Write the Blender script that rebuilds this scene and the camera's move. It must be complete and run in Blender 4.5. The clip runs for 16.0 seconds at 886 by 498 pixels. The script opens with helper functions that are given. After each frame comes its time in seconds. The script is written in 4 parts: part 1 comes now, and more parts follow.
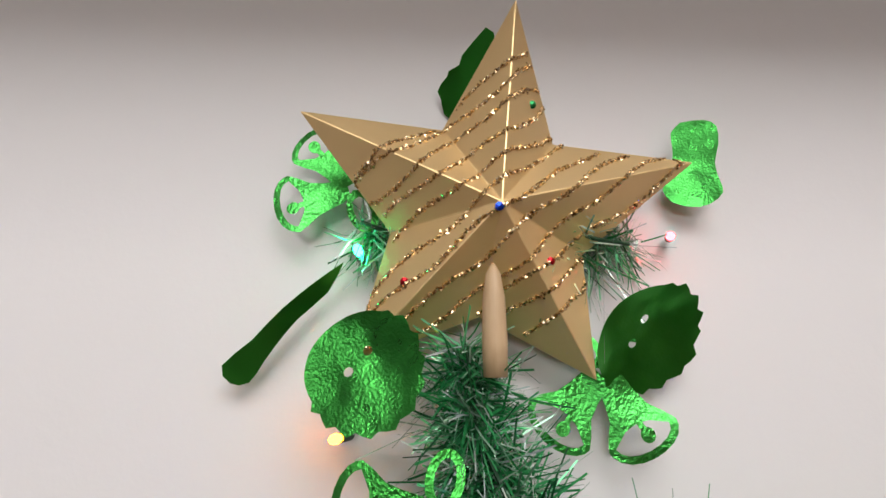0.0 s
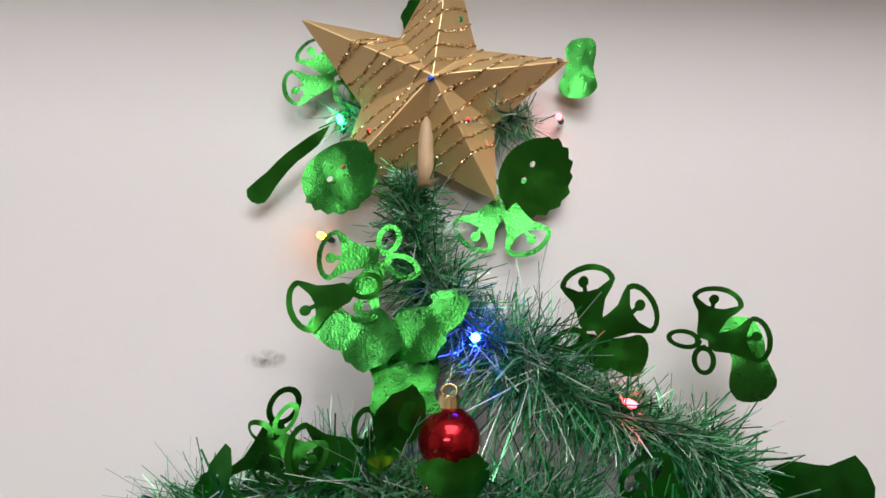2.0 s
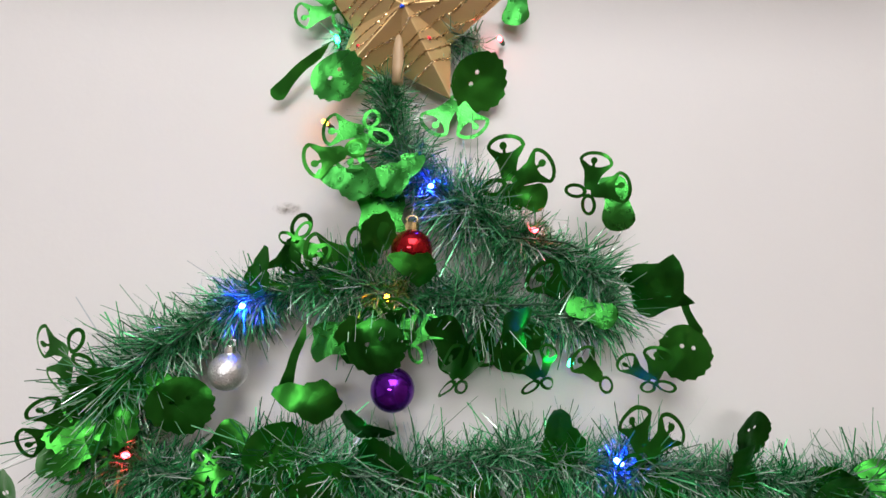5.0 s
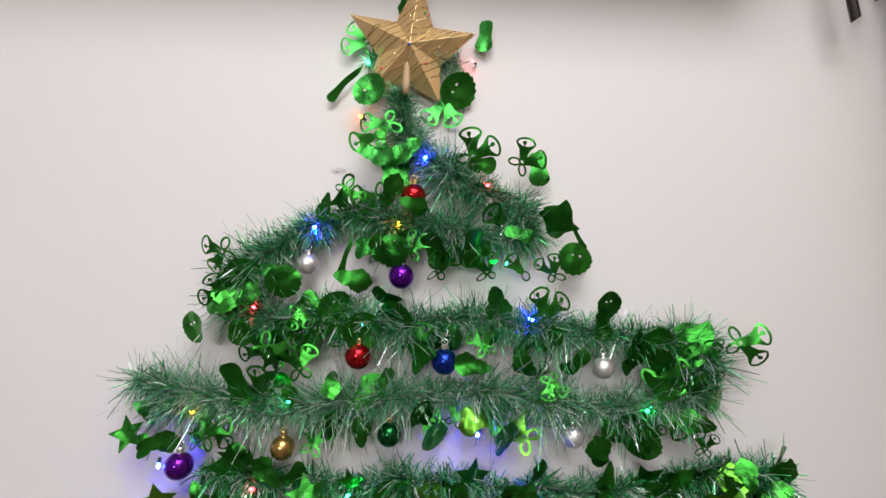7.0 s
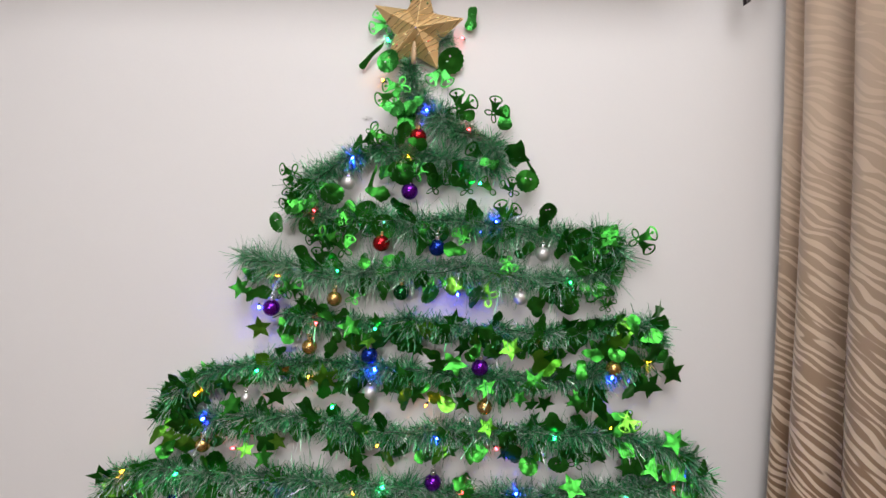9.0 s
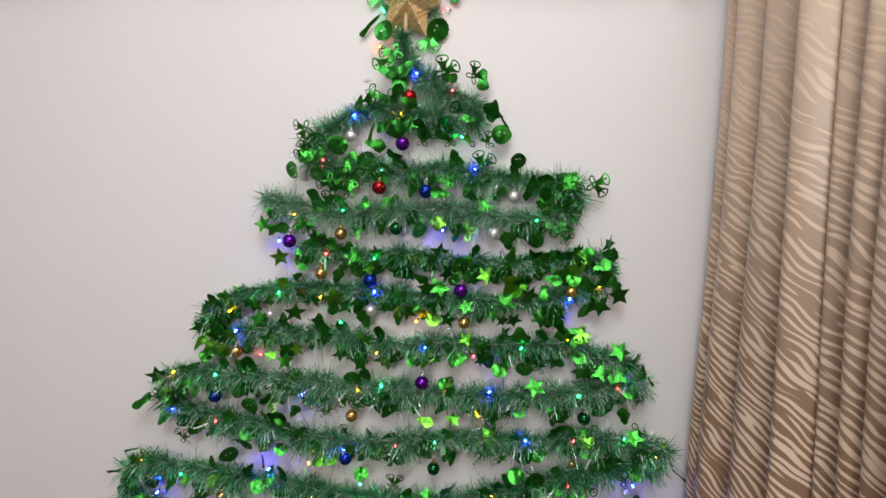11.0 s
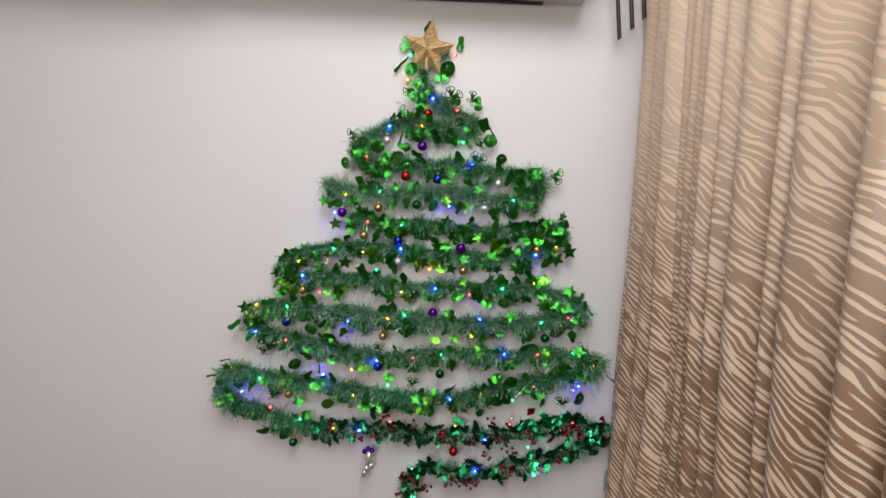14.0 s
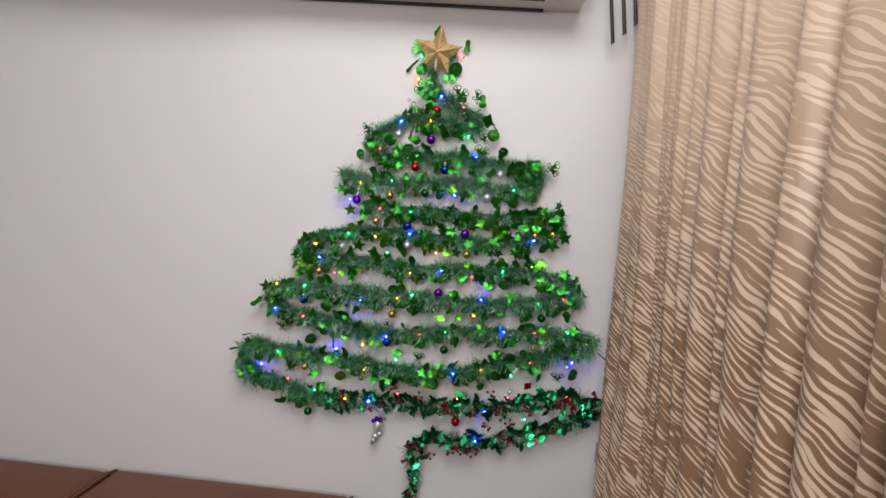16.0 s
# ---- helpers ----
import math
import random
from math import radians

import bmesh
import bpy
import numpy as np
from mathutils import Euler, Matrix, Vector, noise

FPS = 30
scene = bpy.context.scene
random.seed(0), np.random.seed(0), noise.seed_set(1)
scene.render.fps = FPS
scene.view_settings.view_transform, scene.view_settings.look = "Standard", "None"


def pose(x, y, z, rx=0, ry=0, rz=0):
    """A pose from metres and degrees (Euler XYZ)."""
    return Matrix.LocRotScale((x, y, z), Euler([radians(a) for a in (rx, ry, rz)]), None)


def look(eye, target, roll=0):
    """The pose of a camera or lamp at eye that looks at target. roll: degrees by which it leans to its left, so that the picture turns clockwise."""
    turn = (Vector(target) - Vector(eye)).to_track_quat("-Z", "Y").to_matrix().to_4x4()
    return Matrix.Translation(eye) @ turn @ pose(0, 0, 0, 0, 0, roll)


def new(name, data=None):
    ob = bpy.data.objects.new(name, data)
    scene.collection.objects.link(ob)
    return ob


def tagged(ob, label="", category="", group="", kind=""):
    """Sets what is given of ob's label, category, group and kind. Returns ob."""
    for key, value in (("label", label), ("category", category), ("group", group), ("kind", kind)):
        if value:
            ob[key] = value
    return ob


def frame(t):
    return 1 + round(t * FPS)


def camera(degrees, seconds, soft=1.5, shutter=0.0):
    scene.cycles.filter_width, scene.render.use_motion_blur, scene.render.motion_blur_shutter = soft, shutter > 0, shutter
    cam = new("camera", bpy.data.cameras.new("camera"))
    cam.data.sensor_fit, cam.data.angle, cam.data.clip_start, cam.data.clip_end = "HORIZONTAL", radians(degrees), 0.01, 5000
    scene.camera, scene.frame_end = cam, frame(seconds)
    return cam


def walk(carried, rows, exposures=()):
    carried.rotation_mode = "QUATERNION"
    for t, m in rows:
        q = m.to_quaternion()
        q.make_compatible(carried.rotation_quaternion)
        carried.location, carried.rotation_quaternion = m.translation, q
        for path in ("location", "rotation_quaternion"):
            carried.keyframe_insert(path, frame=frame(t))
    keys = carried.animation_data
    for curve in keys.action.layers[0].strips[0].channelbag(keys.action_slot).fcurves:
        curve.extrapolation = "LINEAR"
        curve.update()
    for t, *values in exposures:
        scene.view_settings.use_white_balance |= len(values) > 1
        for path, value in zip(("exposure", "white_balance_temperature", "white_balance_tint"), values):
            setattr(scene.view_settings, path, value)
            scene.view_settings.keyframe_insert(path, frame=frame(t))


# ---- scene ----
cam = camera(84.0, 16.0)
METRES, EYE, TILT, LEAN, TURN = 1.7, 2.15, 0.0, 0.0, -3.4
ROWS = [
    (0.0, 0.0, 0.0, 0.0, 0.13, 15.66, 0.48),
    (0.5, 0.0066, -0.0143, -0.0073, 0.24, 15.49, 0.23),
    (1.0, 0.0083, -0.0232, -0.0226, 0.06, 14.16, -0.15),
    (1.5, 0.0112, -0.033, -0.0402, -0.18, 14.09, -0.45),
    (2.0, 0.0168, -0.0427, -0.0586, -0.07, 14.83, -0.38),
    (2.5, 0.0109, -0.052, -0.0698, 0.62, 15.69, 0.11),
    (3.0, 0.0134, -0.0556, -0.0834, 0.77, 15.26, 0.21),
    (3.5, 0.0163, -0.0667, -0.0979, 0.64, 14.55, 0.0),
    (4.0, 0.0275, -0.0752, -0.1055, -0.16, 13.23, -0.4),
    (6.5, 0.0424, -0.1933, -0.1426, 0.84, 8.27, -1.52),
    (7.0, 0.053, -0.2415, -0.1569, 1.66, 7.07, -1.64),
    (7.5, 0.0652, -0.2874, -0.1645, 2.54, 5.47, -1.8),
    (8.0, 0.0773, -0.3323, -0.1742, 3.53, 3.65, -2.01),
    (8.5, 0.0906, -0.3758, -0.1815, 4.53, 1.51, -2.37),
    (9.0, 0.1004, -0.4133, -0.1909, 5.4, -0.31, -2.65),
    (9.5, 0.1078, -0.4356, -0.1925, 6.29, -1.66, -2.7),
    (10.0, 0.1227, -0.4668, -0.2062, 7.03, -2.91, -2.65),
    (12.5, 0.1555, -0.6372, -0.2153, 6.2, -6.28, -3.32),
    (13.0, 0.1522, -0.7106, -0.2257, 5.93, -5.36, -3.26),
    (13.5, 0.1576, -0.7673, -0.2356, 6.0, -4.82, -3.34),
    (14.0, 0.1595, -0.804, -0.2524, 6.3, -4.32, -3.72),
    (14.5, 0.162, -0.8272, -0.2619, 6.68, -3.94, -4.09),
    (15.0, 0.1665, -0.8455, -0.2691, 6.93, -3.7, -4.31),
    (15.5, 0.1714, -0.8684, -0.2796, 7.15, -3.6, -4.43),
    (16.0, 0.1761, -0.8867, -0.2878, 7.27, -3.7, -4.51),
]
walk(cam, [(t, pose(0, -0.22, EYE, TILT, LEAN, TURN) @ pose(METRES * x, METRES * y, METRES * z, 90 + pitch, roll, yaw)) for t, x, y, z, yaw, pitch, roll in ROWS],
     exposures=[(0.0, -0.14), (2.0, -0.14), (3.5, -0.06), (6.5, 0.02), (10.0, 0.04), (13.0, 0.0), (14.0, -0.02), (16.0, -0.03)])

# ---- world, light and exposure ----
world = bpy.data.worlds.new("world")
scene.world = world
world.use_nodes = True
wbg = world.node_tree.nodes["Background"]
wbg.inputs["Color"].default_value = (0.8, 0.85, 1.0, 1)
wbg.inputs["Strength"].default_value = 0.05


def area_lamp(name, place, target, sx, sy, power, colour):
    d = bpy.data.lights.new(name, "AREA")
    d.shape, d.size, d.size_y, d.energy, d.color = "RECTANGLE", sx, sy, power, colour
    ob = new(name, d)
    ob.matrix_world = look(place, target)
    return ob


area_lamp("ceiling_lamp", (0.3, -1.7, 3.2), (0.3, -1.45, 0), 1.5, 1.5, 57, (0.984, 0.983, 0.978))
# unseen frontal fill, added to lift the shadow under the air conditioner
area_lamp("fill_lamp", (-1.0, -4.6, 2.4), (0.5, 0, 1.75), 1.5, 0.3, 52, (1.0, 0.97, 0.95))


# ---- materials ----
class Mat:
    """A node material with short ways to add nodes."""

    def __init__(self, name, rough=0.5, metal=0.0):
        self.m = bpy.data.materials.new(name)
        self.m.use_nodes = True
        self.t = self.m.node_tree
        self.b = self.t.nodes["Principled BSDF"]
        self.b.inputs["Roughness"].default_value = rough
        self.b.inputs["Metallic"].default_value = metal
        self.co = None

    def n(self, kind, **vals):
        node = self.t.nodes.new(kind)
        for k, v in vals.items():
            node.inputs[k.replace("_", " ")].default_value = v
        return node

    def link(self, a, b):
        self.t.links.new(a, b)

    def coords(self, scale=(1, 1, 1), rot=(0, 0, 0), source="Object"):
        if self.co is None:
            self.co = self.t.nodes.new("ShaderNodeTexCoord")
        mp = self.n("ShaderNodeMapping", Scale=scale, Rotation=rot)
        self.link(self.co.outputs[source], mp.inputs["Vector"])
        return mp.outputs["Vector"]

    def noise(self, scale, detail=4.0, rough=0.55, vec=None, distortion=0.0):
        nd = self.n("ShaderNodeTexNoise", Scale=scale, Detail=detail, Roughness=rough, Distortion=distortion)
        self.link(vec or self.coords(), nd.inputs["Vector"])
        return nd.outputs["Fac"]

    def ramp(self, fac, stops):
        r = self.t.nodes.new("ShaderNodeValToRGB")
        els = r.color_ramp.elements
        while len(els) < len(stops):
            els.new(0.5)
        for e, (p, c) in zip(els, stops):
            e.position, e.color = p, (*c, 1) if len(c) == 3 else c
        self.link(fac, r.inputs["Fac"])
        return r.outputs["Color"]

    def mix(self, fac, a, b, blend="MIX"):
        x = self.t.nodes.new("ShaderNodeMix")
        x.data_type, x.blend_type = "RGBA", blend
        for sock, v in ((x.inputs[0], fac), (x.inputs[6], a), (x.inputs[7], b)):
            if isinstance(v, bpy.types.NodeSocket):
                self.link(v, sock)
            elif isinstance(v, (int, float)):
                sock.default_value = v
            else:
                sock.default_value = (*v, 1)
        return x.outputs[2]

    def bump(self, height, strength, distance):
        bp = self.n("ShaderNodeBump", Strength=strength, Distance=distance)
        self.link(height, bp.inputs["Height"])
        old = self.b.inputs["Normal"].links
        if old:
            self.link(old[0].from_socket, bp.inputs["Normal"])
        self.link(bp.outputs["Normal"], self.b.inputs["Normal"])
        return self

    def colour(self, c):
        if isinstance(c, bpy.types.NodeSocket):
            self.link(c, self.b.inputs["Base Color"])
        else:
            self.b.inputs["Base Color"].default_value = (*c, 1)
        return self

    def roughness(self, sock, lo, hi):
        mr = self.n("ShaderNodeMapRange")
        mr.inputs["To Min"].default_value, mr.inputs["To Max"].default_value = lo, hi
        self.link(sock, mr.inputs["Value"])
        self.link(mr.outputs["Result"], self.b.inputs["Roughness"])
        return self

    def island(self):
        return self.t.nodes.new("ShaderNodeNewGeometry").outputs["Random Per Island"]

    def object_random(self):
        return self.t.nodes.new("ShaderNodeObjectInfo").outputs["Random"]


def plaster(name, base):
    m = Mat(name, 0.62)
    patch = m.ramp(m.noise(2.2, 3), [(0.3, tuple(c * 0.965 for c in base)), (0.7, base)])
    m.colour(m.mix(m.noise(38, 3), patch, tuple(c * 0.97 for c in base)))
    m.bump(m.noise(150, 3), 0.12, 0.0012).bump(m.noise(9, 2), 0.12, 0.006)
    return m.m


WALL = plaster("wall_paint", (0.71, 0.687, 0.69))
# unseen wall, darkened so foil and star mirror a dimmer room
REAR_DIMMED = plaster("rear_wall_dimmed", (0.36, 0.33, 0.31))
CEIL = plaster("ceiling_paint", (0.8, 0.79, 0.77))


def floor_material():
    m = Mat("floor_tile", 0.25)
    m.colour(m.mix(m.noise(6, 5), (0.13, 0.098, 0.072), (0.17, 0.13, 0.096)))
    return m.m


FLOOR = floor_material()


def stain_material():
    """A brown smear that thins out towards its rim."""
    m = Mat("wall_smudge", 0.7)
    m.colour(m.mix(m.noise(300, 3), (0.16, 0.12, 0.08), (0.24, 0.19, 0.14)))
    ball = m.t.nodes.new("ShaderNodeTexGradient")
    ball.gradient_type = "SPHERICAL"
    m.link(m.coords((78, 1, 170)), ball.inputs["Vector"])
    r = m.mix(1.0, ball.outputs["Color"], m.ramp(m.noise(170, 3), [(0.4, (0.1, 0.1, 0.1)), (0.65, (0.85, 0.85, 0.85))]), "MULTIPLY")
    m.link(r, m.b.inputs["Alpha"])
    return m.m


STAIN = stain_material()


def foil(name, a, b, rough, crinkle=0.03):
    """Crinkled metal foil."""
    m = Mat(name, rough, 1.0)
    m.colour(m.mix(m.object_random(), a, b))
    m.bump(m.noise(42, 2, 0.5), crinkle, 0.01).bump(m.noise(3, 1), 0.06, 0.06)
    m.roughness(m.noise(7, 2), rough * 0.8, rough * 1.25)
    return m.m


FOIL = foil("green_foil", (0.025, 0.18, 0.022), (0.05, 0.32, 0.04), 0.33)
FOIL_CRISP = foil("crinkled_green_foil", (0.04, 0.27, 0.04), (0.07, 0.42, 0.08), 0.28, 0.16)
FOIL_LIME = foil("lime_foil", (0.07, 0.3, 0.02), (0.16, 0.46, 0.05), 0.34)
FOIL_HOLLY = foil("holly_foil", (0.006, 0.085, 0.032), (0.014, 0.2, 0.075), 0.3)
FOIL_TEAL = foil("teal_foil", (0.04, 0.6, 0.25), (0.05, 0.75, 0.3), 0.2)
FOIL_RED = foil("red_foil", (0.4, 0.01, 0.015), (0.6, 0.03, 0.03), 0.25)


def tinsel_material(name, stops, rough, metal):
    m = Mat(name, rough, metal)
    m.colour(m.ramp(m.island(), stops))
    return m.m


TINSEL = tinsel_material("green_tinsel", [(0.0, (0.004, 0.06, 0.02)), (0.5, (0.024, 0.25, 0.075)), (0.85, (0.075, 0.5, 0.17)), (1.0, (0.24, 0.68, 0.38))], 0.3, 0.5)
FROST = tinsel_material("frosted_tinsel", [(0.0, (0.1, 0.34, 0.17)), (0.45, (0.33, 0.55, 0.39)), (0.8, (0.7, 0.79, 0.72)), (1.0, (0.74, 0.79, 0.9))], 0.26, 0.35)


def gold_material():
    m = Mat("gold_card", 0.42, 0.75)
    m.colour(m.mix(m.noise(30, 3), (0.82, 0.58, 0.28), (0.9, 0.655, 0.34)))
    m.roughness(m.noise(60, 3), 0.4, 0.48)
    m.bump(m.noise(500, 2), 0.06, 0.0006)
    return m.m


GOLD = gold_material()


def glitter_material():
    m = Mat("gold_glitter", 0.22, 1.0)
    m.colour(m.ramp(m.island(), [(0.0, (0.3, 0.18, 0.08)), (0.5, (0.65, 0.46, 0.25)), (1.0, (1.0, 0.86, 0.6))]))
    return m.m


GLITTER = glitter_material()


def plain(name, c, rough=0.5, metal=0.0, grain=0.06, scale=120):
    m = Mat(name, rough, metal)
    m.colour(m.mix(m.noise(scale, 3), tuple(v * (1 - grain) for v in c), tuple(min(1, v * (1 + grain)) for v in c)))
    return m.m


def glitter_lacquer(name, c):
    """Lacquer with coarse glitter stuck all over it."""
    m = Mat(name, 0.3, 0.7)
    m.colour(m.mix(m.noise(700, 2), tuple(v * 0.72 for v in c), c))
    m.bump(m.noise(650, 2), 0.5, 0.0012)
    return m.m


def wood_material():
    m = Mat("pale_wood", 0.5)
    m.colour(m.mix(m.noise(60, 4, vec=m.coords((6, 6, 0.6))), (0.42, 0.27, 0.14), (0.6, 0.43, 0.27)))
    return m.m


WOOD = wood_material()
BALLS = {
    "red": plain("red_lacquer", (0.42, 0.012, 0.018), 0.14, 0.85),
    "purple": plain("purple_lacquer", (0.13, 0.01, 0.36), 0.12, 0.85),
    "blue": plain("blue_lacquer", (0.01, 0.04, 0.36), 0.16, 0.85),
    "gold": plain("gold_lacquer", (0.52, 0.33, 0.11), 0.22, 0.9),
    "silver": glitter_lacquer("silver_lacquer", (0.8, 0.79, 0.8)),
    "green": plain("green_lacquer", (0.008, 0.11, 0.03), 0.14, 0.85),
}
CAP_GOLD = plain("brass_cap", (0.72, 0.55, 0.27), 0.25, 1.0)
CAP_SILVER = plain("tin_cap", (0.75, 0.75, 0.76), 0.25, 1.0)
THREAD = plain("gold_thread", (0.5, 0.38, 0.2), 0.5, 0.5)
CABLE = plain("green_cable", (0.01, 0.05, 0.02), 0.5)
BERRY = plain("red_berry", (0.12, 0.004, 0.011), 0.25)
BLACK = plain("dark_bronze", (0.03, 0.022, 0.022), 0.28, 0.6)
PLASTIC = plain("white_plastic", (0.72, 0.69, 0.65), 0.35)
SLOT = plain("dark_slot", (0.05, 0.05, 0.05), 0.6)
GREY = plain("grey_plastic", (0.33, 0.33, 0.34), 0.4)
ROD = plain("curtain_rod_steel", (0.35, 0.28, 0.2), 0.3, 0.9)


def bulb_material(name, c, strength):
    m = Mat(name, 0.3)
    m.colour(c)
    m.b.inputs["Emission Color"].default_value = (*c, 1)
    m.b.inputs["Emission Strength"].default_value = strength
    return m.m


BULBS = {
    "red": bulb_material("red_led", (1.0, 0.03, 0.04), 32),
    "amber": bulb_material("amber_led", (1.0, 0.24, 0.01), 48),
    "blue": bulb_material("blue_led", (0.006, 0.02, 1.0), 480),
    "teal": bulb_material("teal_led", (0.015, 1.0, 0.35), 42),
}


def leather_material():
    m = Mat("brown_leather", 0.42)
    m.colour(m.mix(m.noise(9, 4), (0.105, 0.034, 0.013), (0.14, 0.047, 0.018)))
    m.bump(m.noise(260, 3), 0.25, 0.001).bump(m.noise(8, 3), 0.25, 0.01)
    return m.m


LEATHER = leather_material()
PIPING = plain("dark_leather_piping", (0.09, 0.03, 0.013), 0.4)


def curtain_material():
    """Satin with woven animal stripes, cream on brown, washed out upwards as painted sheen."""
    m = Mat("striped_satin", 0.34)
    m.b.inputs["Specular IOR Level"].default_value = 0.45
    uv = m.coords((1, 1, 1), (0, 0, 0), "UV")
    warp = m.n("ShaderNodeTexNoise", Scale=6.5, Detail=2.0, Roughness=0.5)
    m.link(uv, warp.inputs["Vector"])
    off = m.n("ShaderNodeVectorMath")
    off.operation = "SUBTRACT"
    m.link(warp.outputs["Color"], off.inputs[0])
    off.inputs[1].default_value = (0.5, 0.5, 0.5)
    sc = m.n("ShaderNodeVectorMath")
    sc.operation = "SCALE"
    sc.inputs["Scale"].default_value = 0.065
    m.link(off.outputs[0], sc.inputs[0])
    add = m.n("ShaderNodeVectorMath")
    m.link(uv, add.inputs[0])
    m.link(sc.outputs[0], add.inputs[1])
    rot = m.n("ShaderNodeMapping", Rotation=(0, 0, radians(36)), Scale=(0.9, 1.05, 1))
    m.link(add.outputs[0], rot.inputs["Vector"])
    wave = m.n("ShaderNodeTexWave", Scale=25.0, Distortion=3.8, Detail=1.2, Detail_Scale=0.7, Detail_Roughness=0.5)
    wave.bands_direction = "Y"
    m.link(rot.outputs["Vector"], wave.inputs["Vector"])
    wide = m.noise(3.0, 2, vec=uv)
    lanes = m.n("ShaderNodeMapping", Rotation=(0, 0, radians(36)))
    m.link(add.outputs[0], lanes.inputs["Vector"])
    squeeze = m.n("ShaderNodeMapping", Scale=(13, 76, 1))
    m.link(lanes.outputs["Vector"], squeeze.inputs["Vector"])
    forks = m.n("ShaderNodeTexNoise", Scale=1.0, Detail=0.6, Roughness=0.4, Distortion=0.5)
    m.link(squeeze.outputs["Vector"], forks.inputs["Vector"])

    def weigh(sock, k, plus):
        node = m.n("ShaderNodeMath")
        node.operation = "MULTIPLY_ADD"
        m.link(sock, node.inputs[0])
        node.inputs[1].default_value = k
        if isinstance(plus, float):
            node.inputs[2].default_value = plus
        else:
            m.link(plus, node.inputs[2])
        return node.outputs[0]

    mixed = weigh(wave.outputs["Fac"], 0.42, weigh(forks.outputs["Fac"], 1.15, weigh(wide, 0.3, -0.43)))
    stripe = m.ramp(mixed, [(0.53, (0, 0, 0)), (0.62, (1, 1, 1))])
    weave = m.noise(900, 2, vec=uv)
    dark = m.mix(weave, (0.24, 0.143, 0.085), (0.29, 0.178, 0.11))
    pale = m.mix(weave, (0.69, 0.535, 0.41), (0.77, 0.61, 0.475))
    # sheen put into the colour: stripes blend to cream from 1.45 to 2.06 m
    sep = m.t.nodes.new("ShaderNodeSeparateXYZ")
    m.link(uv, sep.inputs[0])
    sheen_fade = m.n("ShaderNodeMapRange")
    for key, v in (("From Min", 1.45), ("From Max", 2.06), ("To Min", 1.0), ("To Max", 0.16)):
        sheen_fade.inputs[key].default_value = v
    m.link(sep.outputs["Y"], sheen_fade.inputs["Value"])
    washed_tone = m.mix(0.76, dark, pale)
    m.colour(m.mix(sheen_fade.outputs["Result"], washed_tone, m.mix(stripe, dark, pale)))
    m.bump(stripe, 0.15, 0.0008).bump(weave, 0.1, 0.0006)
    return m.m


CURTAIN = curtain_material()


# ---- builders ----
def mesh_from(name, verts, faces, material, smooth=False):
    me = bpy.data.meshes.new(name)
    me.from_pydata([tuple(v) for v in verts], [], faces)
    for mat in (material if isinstance(material, (list, tuple)) else [material]):
        me.materials.append(mat)
    if smooth:
        me.polygons.foreach_set("use_smooth", [True] * len(me.polygons))
    me.update()
    return me


def mesh_of(name, bm, material, smooth=False):
    me = bpy.data.meshes.new(name)
    bm.to_mesh(me)
    bm.free()
    me.materials.append(material)
    if smooth:
        me.polygons.foreach_set("use_smooth", [True] * len(me.polygons))
    return me


def part(name, bm, material, parent, label="", smooth=False, m=None):
    """One mesh object under a thing or a part."""
    me = bm if isinstance(bm, bpy.types.Mesh) else mesh_of(name, bm, material, smooth)
    ob = new(name, me)
    ob.parent = parent
    if m is not None:
        ob.matrix_basis = m
    if label:
        tagged(ob, label)
    return ob


def thing(name, place, label, category, group="", kind=""):
    ob = new(name)
    ob.empty_display_size = 0.02
    ob.location = place
    return tagged(ob, label, category, group, kind)


def box(bm, x0, x1, y0, y1, z0, z1, bevel=0.0, segs=2):
    r = bmesh.ops.create_cube(bm, size=1, matrix=Matrix.LocRotScale(((x0 + x1) / 2, (y0 + y1) / 2, (z0 + z1) / 2), None, (abs(x1 - x0), abs(y1 - y0), abs(z1 - z0))))
    if bevel:
        es = list({e for v in r["verts"] for e in v.link_edges})
        bmesh.ops.bevel(bm, geom=es, offset=bevel, segments=segs, affect="EDGES", profile=0.5)
    return bm


def boxed(*a, **k):
    return box(bmesh.new(), *a, **k)


def lathe(profile, segs=20):
    """A turned body from (radius, height) pairs."""
    vs, fs = [], []
    for r, h in profile:
        for i in range(segs):
            a = 2 * math.pi * i / segs
            vs.append((r * math.cos(a), r * math.sin(a), h))
    for j in range(len(profile) - 1):
        for i in range(segs):
            k = (i + 1) % segs
            fs.append((j * segs + i, j * segs + k, (j + 1) * segs + k, (j + 1) * segs + i))
    fs.append(tuple(reversed(range(segs))))
    fs.append(tuple((len(profile) - 1) * segs + i for i in range(segs)))
    return vs, fs


def tube(points, radius, segs=6):
    """A round bar along points."""
    pts = [Vector(p) for p in points]
    vs, fs = [], []
    for i, p in enumerate(pts):
        t = (pts[min(i + 1, len(pts) - 1)] - pts[max(i - 1, 0)]).normalized()
        u = t.cross(Vector((0.3, 1, 0.2))).normalized()
        v = t.cross(u)
        for k in range(segs):
            a = 2 * math.pi * k / segs
            vs.append(p + radius * (math.cos(a) * u + math.sin(a) * v))
    for i in range(len(pts) - 1):
        for k in range(segs):
            j = (k + 1) % segs
            fs.append((i * segs + k, i * segs + j, (i + 1) * segs + j, (i + 1) * segs + k))
    fs += [tuple(reversed(range(segs))), tuple((len(pts) - 1) * segs + k for k in range(segs))]
    return vs, fs


